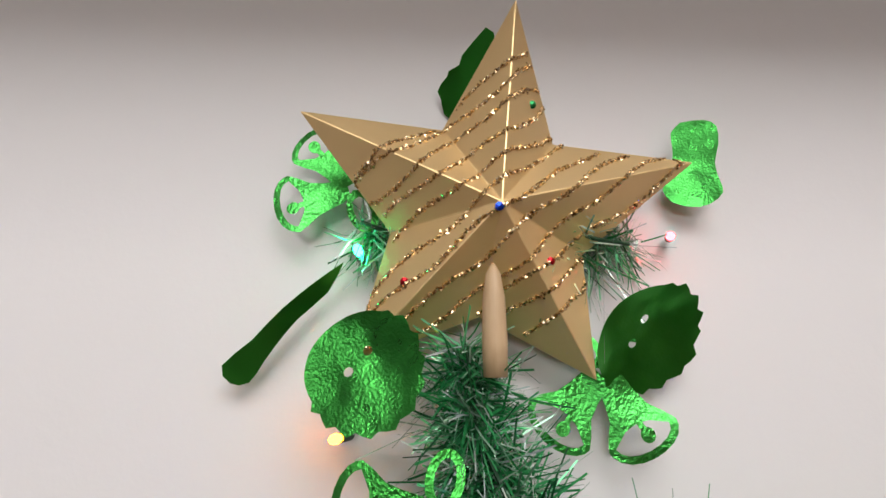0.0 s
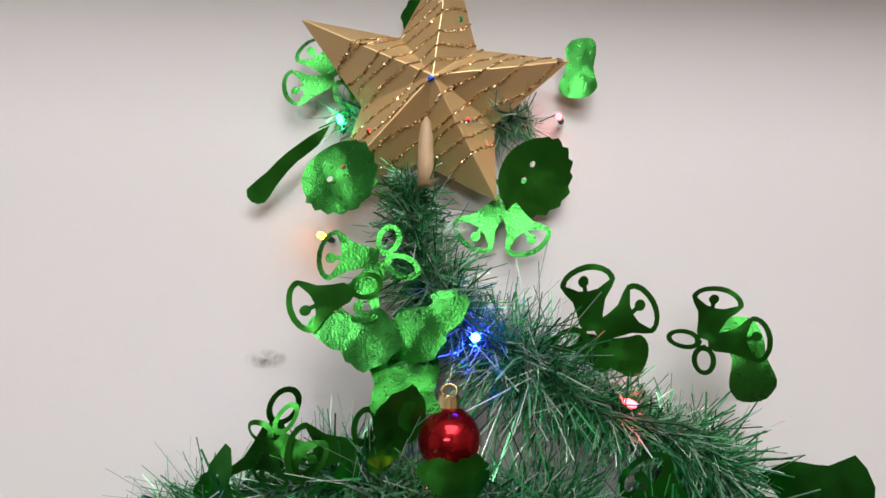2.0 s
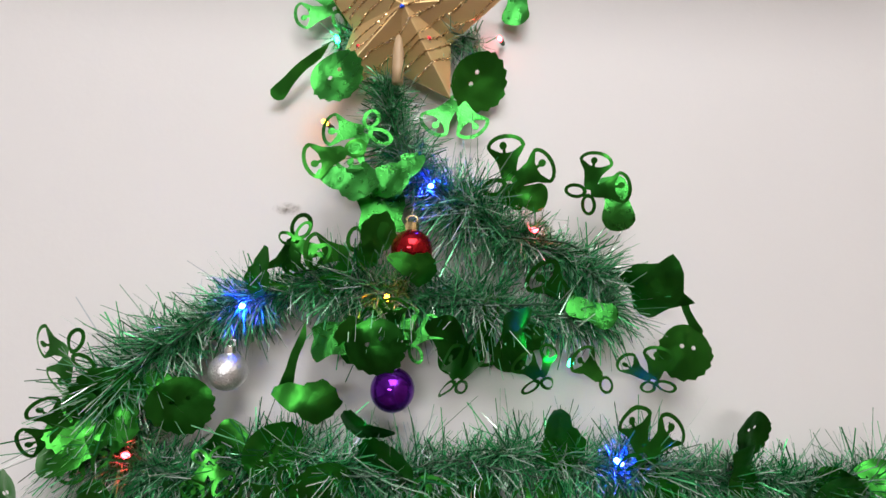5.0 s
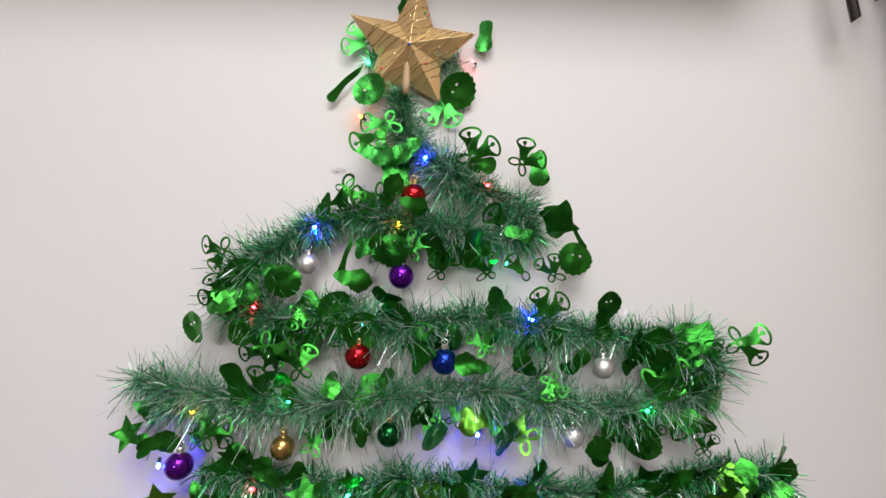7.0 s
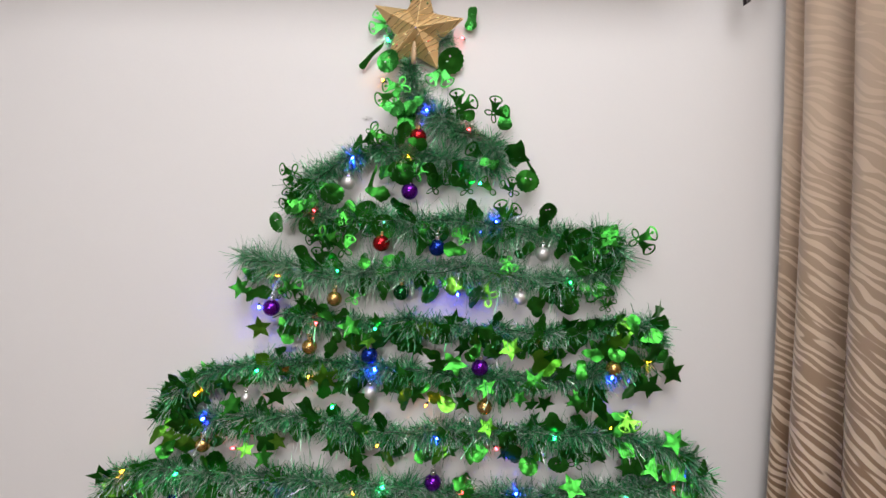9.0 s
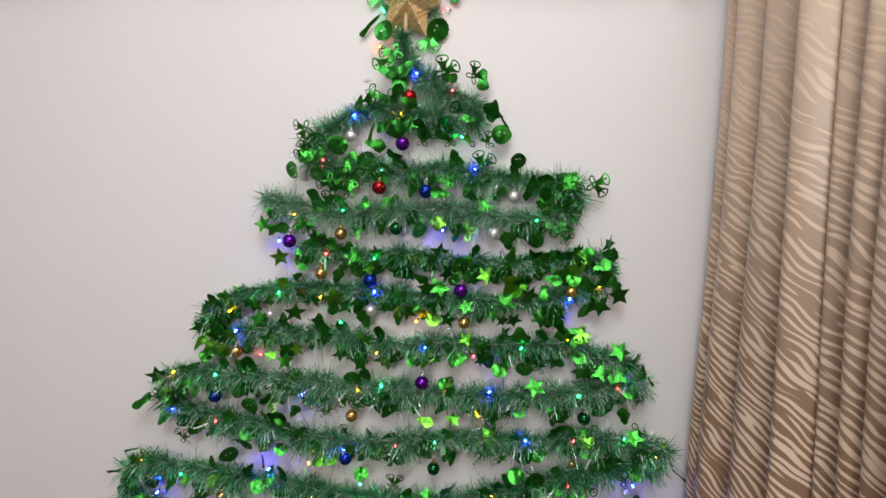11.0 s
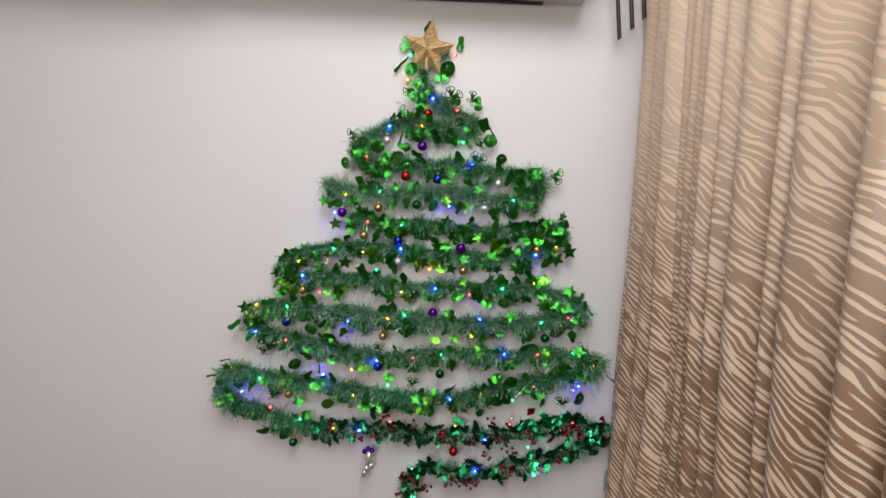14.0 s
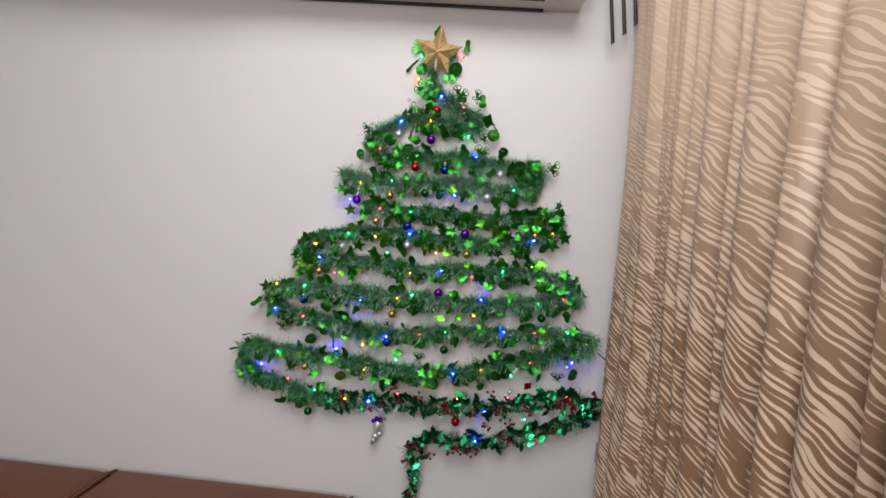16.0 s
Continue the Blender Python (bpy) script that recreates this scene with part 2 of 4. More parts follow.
def spline(pts, step=0.006):
    """A smooth line through points, at even steps."""
    P = [Vector(p) for p in pts]
    P = [2 * P[0] - P[1]] + P + [2 * P[-1] - P[-2]]
    out = []
    for i in range(1, len(P) - 2):
        a, b, c, d = P[i - 1:i + 3]
        n = max(2, int((c - b).length / step))
        for k in range(n):
            t = k / n
            out.append(0.5 * ((2 * b) + (c - a) * t + (2 * a - 5 * b + 4 * c - d) * t * t + (3 * b - a - 3 * c + d) * t ** 3))
    return out + [P[-2]]


# ---- the room ----
def structure(name, bm, material, label, category):
    return tagged(new(name, mesh_of(name, bm, material)), label, category, kind="structure")


X0, X1, Y0, H = -4.0, 0.80, -5.5, 3.3
structure("wall_north", boxed(X0 - 0.15, X1 + 0.15, 0.0, 0.15, 0, H), WALL, "plain off-white painted plaster wall behind the tinsel tree", "wall")
structure("wall_east", boxed(X1, X1 + 0.15, Y0, 0.0, 0, H), WALL, "plain off-white painted wall behind the curtain", "wall")
structure("wall_west", boxed(X0 - 0.15, X0, Y0, 0.0, 0, H), WALL, "plain off-white painted side wall", "wall")
structure("wall_south", boxed(X0 - 0.15, X1 + 0.15, Y0 - 0.15, Y0, 0, H), REAR_DIMMED, "plain rear wall out of view, darkened to dim reflections", "wall")
structure("floor", boxed(X0 - 0.15, X1 + 0.15, Y0 - 0.15, 0.15, -0.1, 0), FLOOR, "plain brown tiled floor", "floor")
structure("ceiling", boxed(X0 - 0.15, X1 + 0.15, Y0 - 0.15, 0.15, H, H + 0.1), CEIL, "plain white painted ceiling", "ceiling")


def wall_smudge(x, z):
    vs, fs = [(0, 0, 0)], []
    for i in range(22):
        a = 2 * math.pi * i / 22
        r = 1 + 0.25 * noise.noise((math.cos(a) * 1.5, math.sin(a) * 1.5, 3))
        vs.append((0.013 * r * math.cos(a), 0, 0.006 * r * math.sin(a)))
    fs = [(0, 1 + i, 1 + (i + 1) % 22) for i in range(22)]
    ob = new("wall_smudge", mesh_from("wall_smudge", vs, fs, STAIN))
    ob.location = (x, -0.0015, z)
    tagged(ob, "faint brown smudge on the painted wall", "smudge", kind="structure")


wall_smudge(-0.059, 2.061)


# ---- air conditioner over the tree ----
def air_conditioner(x0, x1, z, depth, height):
    ac = thing("air_conditioner", ((x0 + x1) / 2, 0, z), "white wall-mounted air conditioner above the tree", "air conditioner")
    w = (x1 - x0) / 2
    prof = [(0, 0), (-depth * 0.8, -0.002), (-depth * 0.95, 0.02), (-depth, 0.09), (-depth, height - 0.04), (-depth + 0.03, height), (0, height)]
    vs = [(-w, y, h) for y, h in prof] + [(w, y, h) for y, h in prof]
    n = len(prof)
    fs = [tuple(range(n)), tuple(reversed(range(n, 2 * n)))] + [(i, n + i, n + (i + 1) % n, (i + 1) % n) for i in range(n)]
    bm = bmesh.new()
    bv = [bm.verts.new(v) for v in vs]
    for f in fs:
        bm.faces.new([bv[i] for i in f])
    bmesh.ops.recalc_face_normals(bm, faces=bm.faces)
    bmesh.ops.bevel(bm, geom=[e for e in bm.edges if abs(e.verts[0].co.x - e.verts[1].co.x) < 1e-5], offset=0.006, segments=2, affect="EDGES")
    part("body", bm, PLASTIC, ac)
    part("mounting_plate", boxed(-w + 0.02, w - 0.125, -0.016, -0.001, -0.006, 0.0), SLOT, ac, "dark mounting edge")
    vane = part("vane", boxed(-w + 0.06, w - 0.14, -depth * 0.76, -depth * 0.5, -0.007, -0.0025, 0.002), PLASTIC, ac)
    part("slot", boxed(-w + 0.05, w - 0.13, -depth * 0.46, -depth * 0.42, -0.005, -0.0022), SLOT, vane, "dark air outlet slot")


air_conditioner(-0.60, 0.502, 2.388, 0.195, 0.29)


# out of view, added to carry the shadow band on to the left
structure("bulkhead", boxed(X0, -0.605, -0.21, -0.001, 2.395, H), WALL, "plain off-white box out of view, added to shade the wall top", "bulkhead")


# ---- wind chime beside the curtain ----
def wind_chime():
    wc = thing("wind_chime", (0.62, -0.05, 2.66), "dark bronze wind chime with three slanting tubes by the curtain", "wind chime")
    part("top_disc", mesh_from("top_disc", *lathe([(0.0, 0.0), (0.05, 0.0), (0.053, 0.006), (0.05, 0.012), (0.0, 0.014)], 24), BLACK, True), None, wc)
    part("hook", mesh_from("hook", *tube([(0, 0, 0.012), (0, 0, 0.05), (0.0, 0.03, 0.07), (0, 0.05, 0.06)], 0.003), BLACK, True), None, wc)
    for dx, dy, zb, xt in ((-0.012, -0.005, 2.272, -0.062), (0.023, -0.005, 2.303, -0.022), (0.056, -0.005, 2.334, 0.016)):
        top, bot = Vector((xt, dy, -0.02)), Vector((dx, dy, zb - 2.66))
        prof = tube([top, top.lerp(bot, 0.5), bot], 0.0058, 14)
        vs = [Vector(v) for v in prof[0]]
        for k in range(28, 42):
            vs[k].z += 0.55 * (vs[k].x - bot.x)
        ob = part("chime_tube", mesh_from("chime_tube", vs, prof[1], BLACK, False), None, wc)
        part("cord", mesh_from("cord", *tube([top, Vector((top.x * 0.6, dy, 0.0))], 0.0008), SLOT), None, ob)


wind_chime()


# ---- switch by the corner ----
def wall_switch():
    sw = thing("wall_switch", (0.712, 0, 0.87), "small grey plastic switch low on the wall by the curtain", "switch")
    part("plate", boxed(-0.012, 0.012, -0.008, 0.0, -0.036, 0.036, 0.003), GREY, sw)
    part("rocker", boxed(-0.006, 0.006, -0.012, -0.0075, -0.018, 0.018, 0.0015), SLOT, sw, "dark rocker")


wall_switch()


# ---- curtain ----
def curtain():
    """A gathered cloth along the east wall, from the corner towards the room."""
    cu = thing("curtain", (0.72, -1.4, 0.02), "gathered satin curtain with cream and brown animal stripes", "curtain")
    rng = random.Random(4)
    width, n, rows = 2.75, 520, 44
    marks, s = [], 0.0
    while s < width:
        marks.append(s)
        s += (rng.choice((0.03, 0.05, 0.07, 0.11)) if s < 0.55 else rng.choice((0.05, 0.075, 0.1, 0.14))) * rng.uniform(0.85, 1.15)
    marks.append(width + 0.2)
    amps = [rng.uniform(0.5, 1.0) for _ in marks]
    skews = [rng.choice((0.6, 0.75, 1.0, 1.5, 1.8)) for _ in marks]

    def depth(s, h):
        i = max(k for k in range(len(marks)) if marks[k] <= s)
        f = (s - marks[i]) / (marks[i + 1] - marks[i])
        wide = marks[i + 1] - marks[i]
        a = amps[i] * min(0.055, 0.018 + 0.24 * wide) * (1 + 1.0 * min(1.0, s / 0.35))
        f = f ** skews[i]
        d = a * (abs(math.sin(math.pi * f)) ** 1.12) * (1.0 - 0.12 * h)
        return d + 0.01 * math.sin(5 * s + 2.2 * h) + 0.006 * noise.noise((s * 4, h * 2.0, 1.0))

    vs, fs, uvs, arc = [], [], [], 0.0
    last = None
    for i in range(n + 1):
        s = width * i / n
        p = Vector((depth(s, 1.0), s))
        if last is not None:
            arc += (p - last).length
        last = p
        for j in range(rows + 1):
            h = 2.56 * j / rows
            lean = 0.012 * (1 - h / 2.56) * max(0, 1 - s / 0.9)
            yy = -0.022 - s - lean + 0.006 * noise.noise((s * 3, h * 1.4, 7.0))
            vs.append((-0.031 + (2.3 - h) * 0.022 - depth(s, h), yy + 1.4, h))
            uvs.append((arc, h))
    for i in range(n):
        for j in range(rows):
            a = i * (rows + 1) + j
            fs.append((a, a + 1, a + rows + 2, a + rows + 1))
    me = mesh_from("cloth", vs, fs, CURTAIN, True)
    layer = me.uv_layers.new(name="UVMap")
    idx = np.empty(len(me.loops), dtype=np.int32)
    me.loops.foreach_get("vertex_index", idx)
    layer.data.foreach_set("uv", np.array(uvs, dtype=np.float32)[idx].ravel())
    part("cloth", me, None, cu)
    rod = part("curtain_rod", mesh_from("curtain_rod", *tube([(0.0, 1.33, 2.585), (0.0, -1.35, 2.585)], 0.011, 14), ROD, True), None, cu, "brown metal curtain rod")
    for yy in (1.2, -0.2, -1.25):
        part("bracket", mesh_from("bracket", *tube([(0.08, yy, 2.585), (0.0, yy, 2.572)], 0.006, 8), ROD, True), None, rod)


curtain()


# ---- sofa ----
def sofa():
    so = thing("sofa", (-1.075, -0.425, 0), "brown leather sofa with two back cushions against the wall", "sofa")
    w = 0.93
    part("base", boxed(-w, w, -0.42, 0.40, 0.06, 0.26, 0.02), LEATHER, so)
    part("back_frame", boxed(-w, w, 0.30, 0.415, 0.2, 0.56, 0.03), LEATHER, so)
    for sx in (-1, 1):
        part("arm", boxed(sx * w + (0 if sx > 0 else -0.19), sx * w + (0.19 if sx > 0 else 0), -0.44, 0.42, 0.06, 0.52, 0.05, 4), LEATHER, so)
        part("seat_cushion", boxed(min(0, sx * w) + 0.004, max(0, sx * w) - 0.004, -0.44, 0.20, 0.262, 0.42, 0.035, 4), LEATHER, so)
        bm = bmesh.new()
        box(bm, min(0, sx * w) + 0.007, max(0, sx * w) - 0.007, 0.155, 0.405, 0.40, 0.627 + 0.006 * sx, 0.034, 4)
        for v in bm.verts:
            u = abs(v.co.x - sx * w / 2) / (w / 2)
            if v.co.z > 0.57:
                v.co.z -= 0.01 * u ** 6 + 0.003 * math.sin(7 * v.co.x)
        cush = part("back_cushion", bm, LEATHER, so, smooth=True)
        for ex in (min(0, sx * w) + 0.014, max(0, sx * w) - 0.014):
            up = 0.619 + 0.006 * sx
            pts = [(ex, 0.16, 0.41), (ex, 0.157, up - 0.035), (ex, 0.18, up - 0.004), (ex, 0.28, up), (ex, 0.38, up - 0.004), (ex, 0.399, up - 0.03), (ex, 0.402, 0.45)]
            part("piping", mesh_from("piping", *tube(spline(pts, 0.02), 0.0065, 8), PIPING, True), None, cush, "dark red-brown piping")
        for fy in (-0.36, 0.36):
            part("foot", boxed(sx * (w + 0.08) - 0.025, sx * (w + 0.08) + 0.025, fy - 0.025, fy + 0.025, 0, 0.062, 0.004), SLOT, so)


sofa()

# ---- tinsel garlands ----
GARLANDS, PATHS = {}, {}


def tinsel_mesh(path, origin, radius, per_metre, frost, seed):
    """Short strips of film standing out all round a wire."""
    g = np.random.default_rng(seed)
    P = np.array([tuple(p) for p in path])
    seg = np.linalg.norm(np.diff(P, axis=0), axis=1)
    length = seg.sum()
    n = int(1.9 * per_metre * length)
    T = np.gradient(P, axis=0)
    T /= np.linalg.norm(T, axis=1)[:, None]
    i = g.integers(0, len(P), n)
    base = P[i] + g.normal(0, 0.002, (n, 3))
    t = T[i]
    side = np.cross(t, (0.0, 1.0, 0.0))
    side /= np.linalg.norm(side, axis=1)[:, None]
    th = g.uniform(-np.pi, np.pi, n)
    out = np.cos(th)[:, None] * side + np.where(np.sin(th) > 0, -1.0, 0.45)[:, None] * np.abs(np.sin(th))[:, None] * np.array((0, 1.0, 0))
    lump = 0.82 + 0.34 * np.sin(i * 0.21 + seed) * np.sin(i * 0.083 + 2 * seed) + 0.12 * np.sin(i * 0.47 + 3 * seed)
    phi = g.normal(0.18 * np.sin(i * 0.05 + seed), 0.42, n)
    d = out * np.cos(phi)[:, None] + t * np.sin(phi)[:, None]
    L = radius * g.uniform(0.5, 1.22, n) * np.clip(lump, 0.55, 1.15)
    white = g.random(n) < (1.35 if P[:, 2].mean() < 1.8 else 1.1) * frost
    L = np.where(white, L * 1.1, L)
    wide = np.where(white, g.uniform(0.0003, 0.0006, n), g.uniform(0.00045, 0.0009, n))
    low = P[:, 2].mean() < 1.75
    wide *= 1.2 if low else 0.78
    wd = np.cross(d, g.normal(0, 1, (n, 3)))
    wd /= np.linalg.norm(wd, axis=1)[:, None] + 1e-9
    bend = g.normal(0, 0.26, (n, 3)) + np.array((0, 0, -0.28 if low else -0.14))
    vs = np.empty((n, 6, 3))
    for k, f in enumerate((0.08, 0.55, 1.0)):
        c = base + d * (L * f)[:, None] + bend * (L * f * f)[:, None]
        c[:, 1] = np.minimum(c[:, 1], -0.0015 - 0.001 * g.random(n))
        vs[:, 2 * k] = c - wd * (wide * (1 - 0.25 * f))[:, None]
        vs[:, 2 * k + 1] = c + wd * (wide * (1 - 0.25 * f))[:, None]
    vs[:, :, 1] = np.minimum(vs[:, :, 1], -0.001)
    vs -= np.array(tuple(origin))
    quad = np.array(((0, 1, 3, 2), (2, 3, 5, 4)))
    fs = (np.arange(n)[:, None, None] * 6 + quad).reshape(-1, 4)
    me = bpy.data.meshes.new("tinsel")
    me.vertices.add(n * 6)
    me.vertices.foreach_set("co", vs.astype(np.float32).ravel())
    me.loops.add(len(fs) * 4)
    me.loops.foreach_set("vertex_index", fs.astype(np.int32).ravel())
    me.polygons.add(len(fs))
    me.polygons.foreach_set("loop_start", (np.arange(len(fs)) * 4).astype(np.int32))
    me.materials.append(TINSEL)
    me.materials.append(FROST)
    me.polygons.foreach_set("material_index", np.repeat(white.astype(np.int32), 2))
    me.update(calc_edges=True)
    me.validate()
    return me


def garland(key, points, radius, per_metre, frost):
    seed = len(GARLANDS) + 3
    depth = -0.026 if radius > 0.033 else -0.022
    if key == "back":
        depth = -0.008
    path = spline([(x, depth, z) for x, z in points], 0.004)
    path = [p + Vector((0, 0, 0.0035 * noise.noise((p.x * 22, seed, p.z * 22)))) for p in path]
    origin = Vector(path[0])
    holly = key.startswith("holly")
    label = "dark green holly garland with red berries pinned to the wall" if holly else "green and frosted tinsel garland pinned across the wall"
    ga = thing("holly_garland" if holly else "tinsel_garland", origin, label, "garland", "garlands of the wall tree")
    part("wire", mesh_from("wire", *tube([p - origin for p in path[::3]], 0.0018, 5), CABLE), None, ga, "twisted dark wire core")
    tagged(part("tinsel", tinsel_mesh(path, origin, radius, per_metre, frost, seed), None, ga), kind="stuff")
    GARLANDS[key], PATHS[key] = ga, path


garland("back", [(-0.023, 2.217), (0.002, 2.208), (0.042, 2.214), (0.075, 2.211), (0.097, 2.214)], 0.0221, 7000, 0.71)
garland("crown", [(0.02, 2.164), (0.025, 2.122), (0.042, 2.09), (0.078, 2.064), (0.117, 2.04), (0.166, 2.021), (0.195, 2.0)], 0.032, 14000, 0.36)
garland("first", [(0.195, 1.989), (0.165, 1.976), (0.123, 1.979), (0.082, 1.989), (0.041, 1.989), (-0.014, 1.999), (-0.06, 1.989), (-0.098, 1.973), (-0.133, 1.952), (-0.154, 1.931), (-0.172, 1.91)], 0.0315, 13000, 0.35)
garland("second", [(-0.183, 1.895), (-0.123, 1.867), (-0.028, 1.873), (0.041, 1.861), (0.109, 1.876), (0.206, 1.865), (0.29, 1.858), (0.36, 1.856), (0.402, 1.85), (0.418, 1.82)], 0.035, 10000, 0.35)
garland("third", [(0.407, 1.796), (0.323, 1.774), (0.2, 1.781), (0.098, 1.786), (-0.01, 1.773), (-0.102, 1.765), (-0.182, 1.772), (-0.276, 1.792)], 0.037, 10000, 0.42)
garland("fourth", [(-0.195, 1.687), (-0.067, 1.678), (0.079, 1.681), (0.224, 1.673), (0.326, 1.678), (0.407, 1.698), (0.488, 1.692), (0.503, 1.662)], 0.0267, 8500, 0.28)
garland("fifth", [(0.481, 1.635), (0.33, 1.596), (0.177, 1.587), (0.02, 1.594), (-0.127, 1.597), (-0.265, 1.584), (-0.37, 1.546), (-0.416, 1.491)], 0.029, 8500, 0.25)
garland("sixth", [(-0.389, 1.476), (-0.271, 1.488), (-0.122, 1.492), (0.005, 1.473), (0.13, 1.486), (0.284, 1.492), (0.437, 1.491), (0.539, 1.469), (0.576, 1.436)], 0.0313, 9000, 0.31)
garland("seventh", [(0.583, 1.428), (0.43, 1.393), (0.247, 1.372), (0.04, 1.374), (-0.131, 1.375), (-0.304, 1.38), (-0.46, 1.377), (-0.516, 1.338)], 0.037, 9200, 0.37)
garland("eighth", [(-0.505, 1.309), (-0.436, 1.286), (-0.298, 1.265), (-0.142, 1.243), (0.011, 1.243), (0.161, 1.27), (0.347, 1.276), (0.531, 1.289), (0.633, 1.279), (0.648, 1.266)], 0.0345, 9000, 0.3)
garland("ninth", [(0.626, 1.254), (0.537, 1.223), (0.356, 1.172), (0.172, 1.117), (-0.019, 1.109), (-0.213, 1.126), (-0.409, 1.142), (-0.547, 1.155), (-0.596, 1.125)], 0.034, 8400, 0.24)
garland("tenth", [(-0.604, 1.095), (-0.573, 1.054), (-0.482, 1.032), (-0.362, 0.994), (-0.254, 0.988)], 0.0355, 8200, 0.24)
garland("holly_upper", [(-0.282, 0.962), (-0.127, 0.991), (0.028, 0.992), (0.18, 0.997), (0.368, 1.015), (0.514, 1.058), (0.625, 1.063), (0.691, 1.046)], 0.030, 4600, 0.5)
garland("holly_lower", [(0.685, 1.011), (0.559, 0.969), (0.414, 0.916), (0.247, 0.876), (0.112, 0.876), (0.06, 0.85), (0.045, 0.8), (0.066, 0.725), (0.045, 0.64), (0.05, 0.56)], 0.028, 4400, 0.5)


# ---- foil cut-outs on the garlands ----
def circle(cx, cz, rx, rz=None, n=20, turn=0.0):
    rz = rz or rx
    out = []
    for i in range(n):
        a = 2 * math.pi * i / n
        x, z = rx * math.cos(a), rz * math.sin(a)
        out.append((cx + x * math.cos(turn) - z * math.sin(turn), cz + x * math.sin(turn) + z * math.cos(turn)))
    return out


def turned(loop, deg, at=(0, 0)):
    c, s = math.cos(radians(deg)), math.sin(radians(deg))
    return [(at[0] + x * c - z * s, at[1] + x * s + z * c) for x, z in loop]


def jagged(n, r, teeth):
    """A round tag, smooth and drawn out on top, saw-toothed below."""
    out = []
    for i in range(n):
        a = 2 * math.pi * i / n
        cap = max(0.0, math.cos(a - 1.75))
        saw = (i % (n // teeth)) / (n // teeth)
        k = r * (0.88 + 0.13 * cap ** 3 + (0.0 if cap > 0.35 else 0.12 * saw) + 0.03 * math.sin(3 * a))
        out.append((1.05 * k * math.cos(a), 0.95 * k * math.sin(a)))
    return out


def sock():
    top = [(-0.14, 0.5), (0.1, 0.5), (0.23, 0.41), (0.24, 0.2), (0.21, 0.0), (0.25, -0.2), (0.27, -0.36), (0.14, -0.48), (-0.06, -0.5), (-0.24, -0.44), (-0.33, -0.3), (-0.3, -0.16), (-0.22, 0.02), (-0.22, 0.24), (-0.23, 0.4)]
    return [(p.x, p.y) for p in spline([Vector((x, z, 0)) for x, z in top + top[:1]], 0.09)[:-1]]


def ribbon():
    top = [(-0.42, 0.34), (-0.12, 0.45), (0.2, 0.36), (0.44, 0.42), (0.47, 0.1), (0.35, -0.18), (0.41, -0.42), (0.06, -0.36), (-0.3, -0.46), (-0.44, -0.2), (-0.35, 0.06)]
    return [(p.x, p.y) for p in spline([Vector((x, z, 0)) for x, z in top + top[:1]], 0.11)[:-1]]


def blade():
    top = [(0.0, 0.5), (0.07, 0.3), (0.06, 0.05), (0.1, -0.25), (0.13, -0.42), (0.05, -0.5), (-0.06, -0.45), (-0.04, -0.2), (-0.05, 0.05), (-0.03, 0.3)]
    return [(p.x, p.y) for p in spline([Vector((x, z, 0)) for x, z in top + top[:1]], 0.09)[:-1]]


def ivy():
    out, n = [], 30
    for i in range(n):
        a = 2 * math.pi * i / n
        k = 0.33 + 0.17 * math.cos(a - math.pi / 2) ** 8 + 0.06 * math.cos(3 * (a - math.pi / 2)) + 0.02 * (i % 3)
        out.append((0.85 * k * math.cos(a), k * math.sin(a)))
    return out


def holly_outline():
    out = []
    for s in (1, -1):
        side = [(0.0, 0.5), (0.07, 0.36), (0.2, 0.3), (0.13, 0.18), (0.24, 0.06), (0.15, -0.04), (0.22, -0.2), (0.11, -0.24), (0.1, -0.42), (0.0, -0.5)]
        side = [(s * x, z) for x, z in side]
        out += side[:-1] if s > 0 else list(reversed(side))[:-1]
    return out


def star_outline(r=0.5, inner=0.46, n=5):
    return [((r if i % 2 == 0 else r * inner) * math.cos(math.pi / 2 + math.pi * i / n), (r if i % 2 == 0 else r * inner) * math.sin(math.pi / 2 + math.pi * i / n)) for i in range(2 * n)]


def bell(deg, at, size):
    """A flared bell cut from the sheet: an open mouth with a rim and a clapper."""
    side = [(0.06, 0.0), (0.13, -0.06), (0.16, -0.2), (0.2, -0.32), (0.29, -0.42), (0.345, -0.5)]
    arc = [(0.345 * math.cos(a), -0.5 - 0.18 * math.sin(a)) for a in np.linspace(0.25, math.pi - 0.25, 9)]
    outer = side + arc + [(-x, z) for x, z in reversed(side)]
    low = [(0.275 * math.cos(a), -0.5 - 0.12 * math.sin(a)) for a in np.linspace(0.0, math.pi, 9)]
    hole = low + [(-0.12, -0.425), (0.0, -0.41), (0.12, -0.425)]
    clap = [circle(0.05, -0.515, 0.068, 0.06, 12)]
    stem = [[(0.0, -0.39), (0.06, -0.39), (0.075, -0.5), (0.02, -0.5)]]
    return [[turned([(0.82 * x * size, z * size) for x, z in l], deg, at) for l in layer] for layer in ([outer, hole], clap, stem)]


def bells():
    out = bell(34, (0.02, 0.12), 0.82) + bell(-34, (-0.02, 0.12), 0.82)
    out.append([circle(0.14, 0.27, 0.16, 0.11, 18, 0.7), list(reversed(circle(0.14, 0.27, 0.11, 0.06, 18, 0.7)))])
    out.append([circle(-0.14, 0.27, 0.16, 0.11, 18, -0.7), list(reversed(circle(-0.14, 0.27, 0.11, 0.06, 18, -0.7)))])
    out.append([circle(0, 0.13, 0.1, 0.1, 10), list(reversed([(x * 0.12, 0.13 + z * 0.12) for x, z in star_outline()]))])
    return out


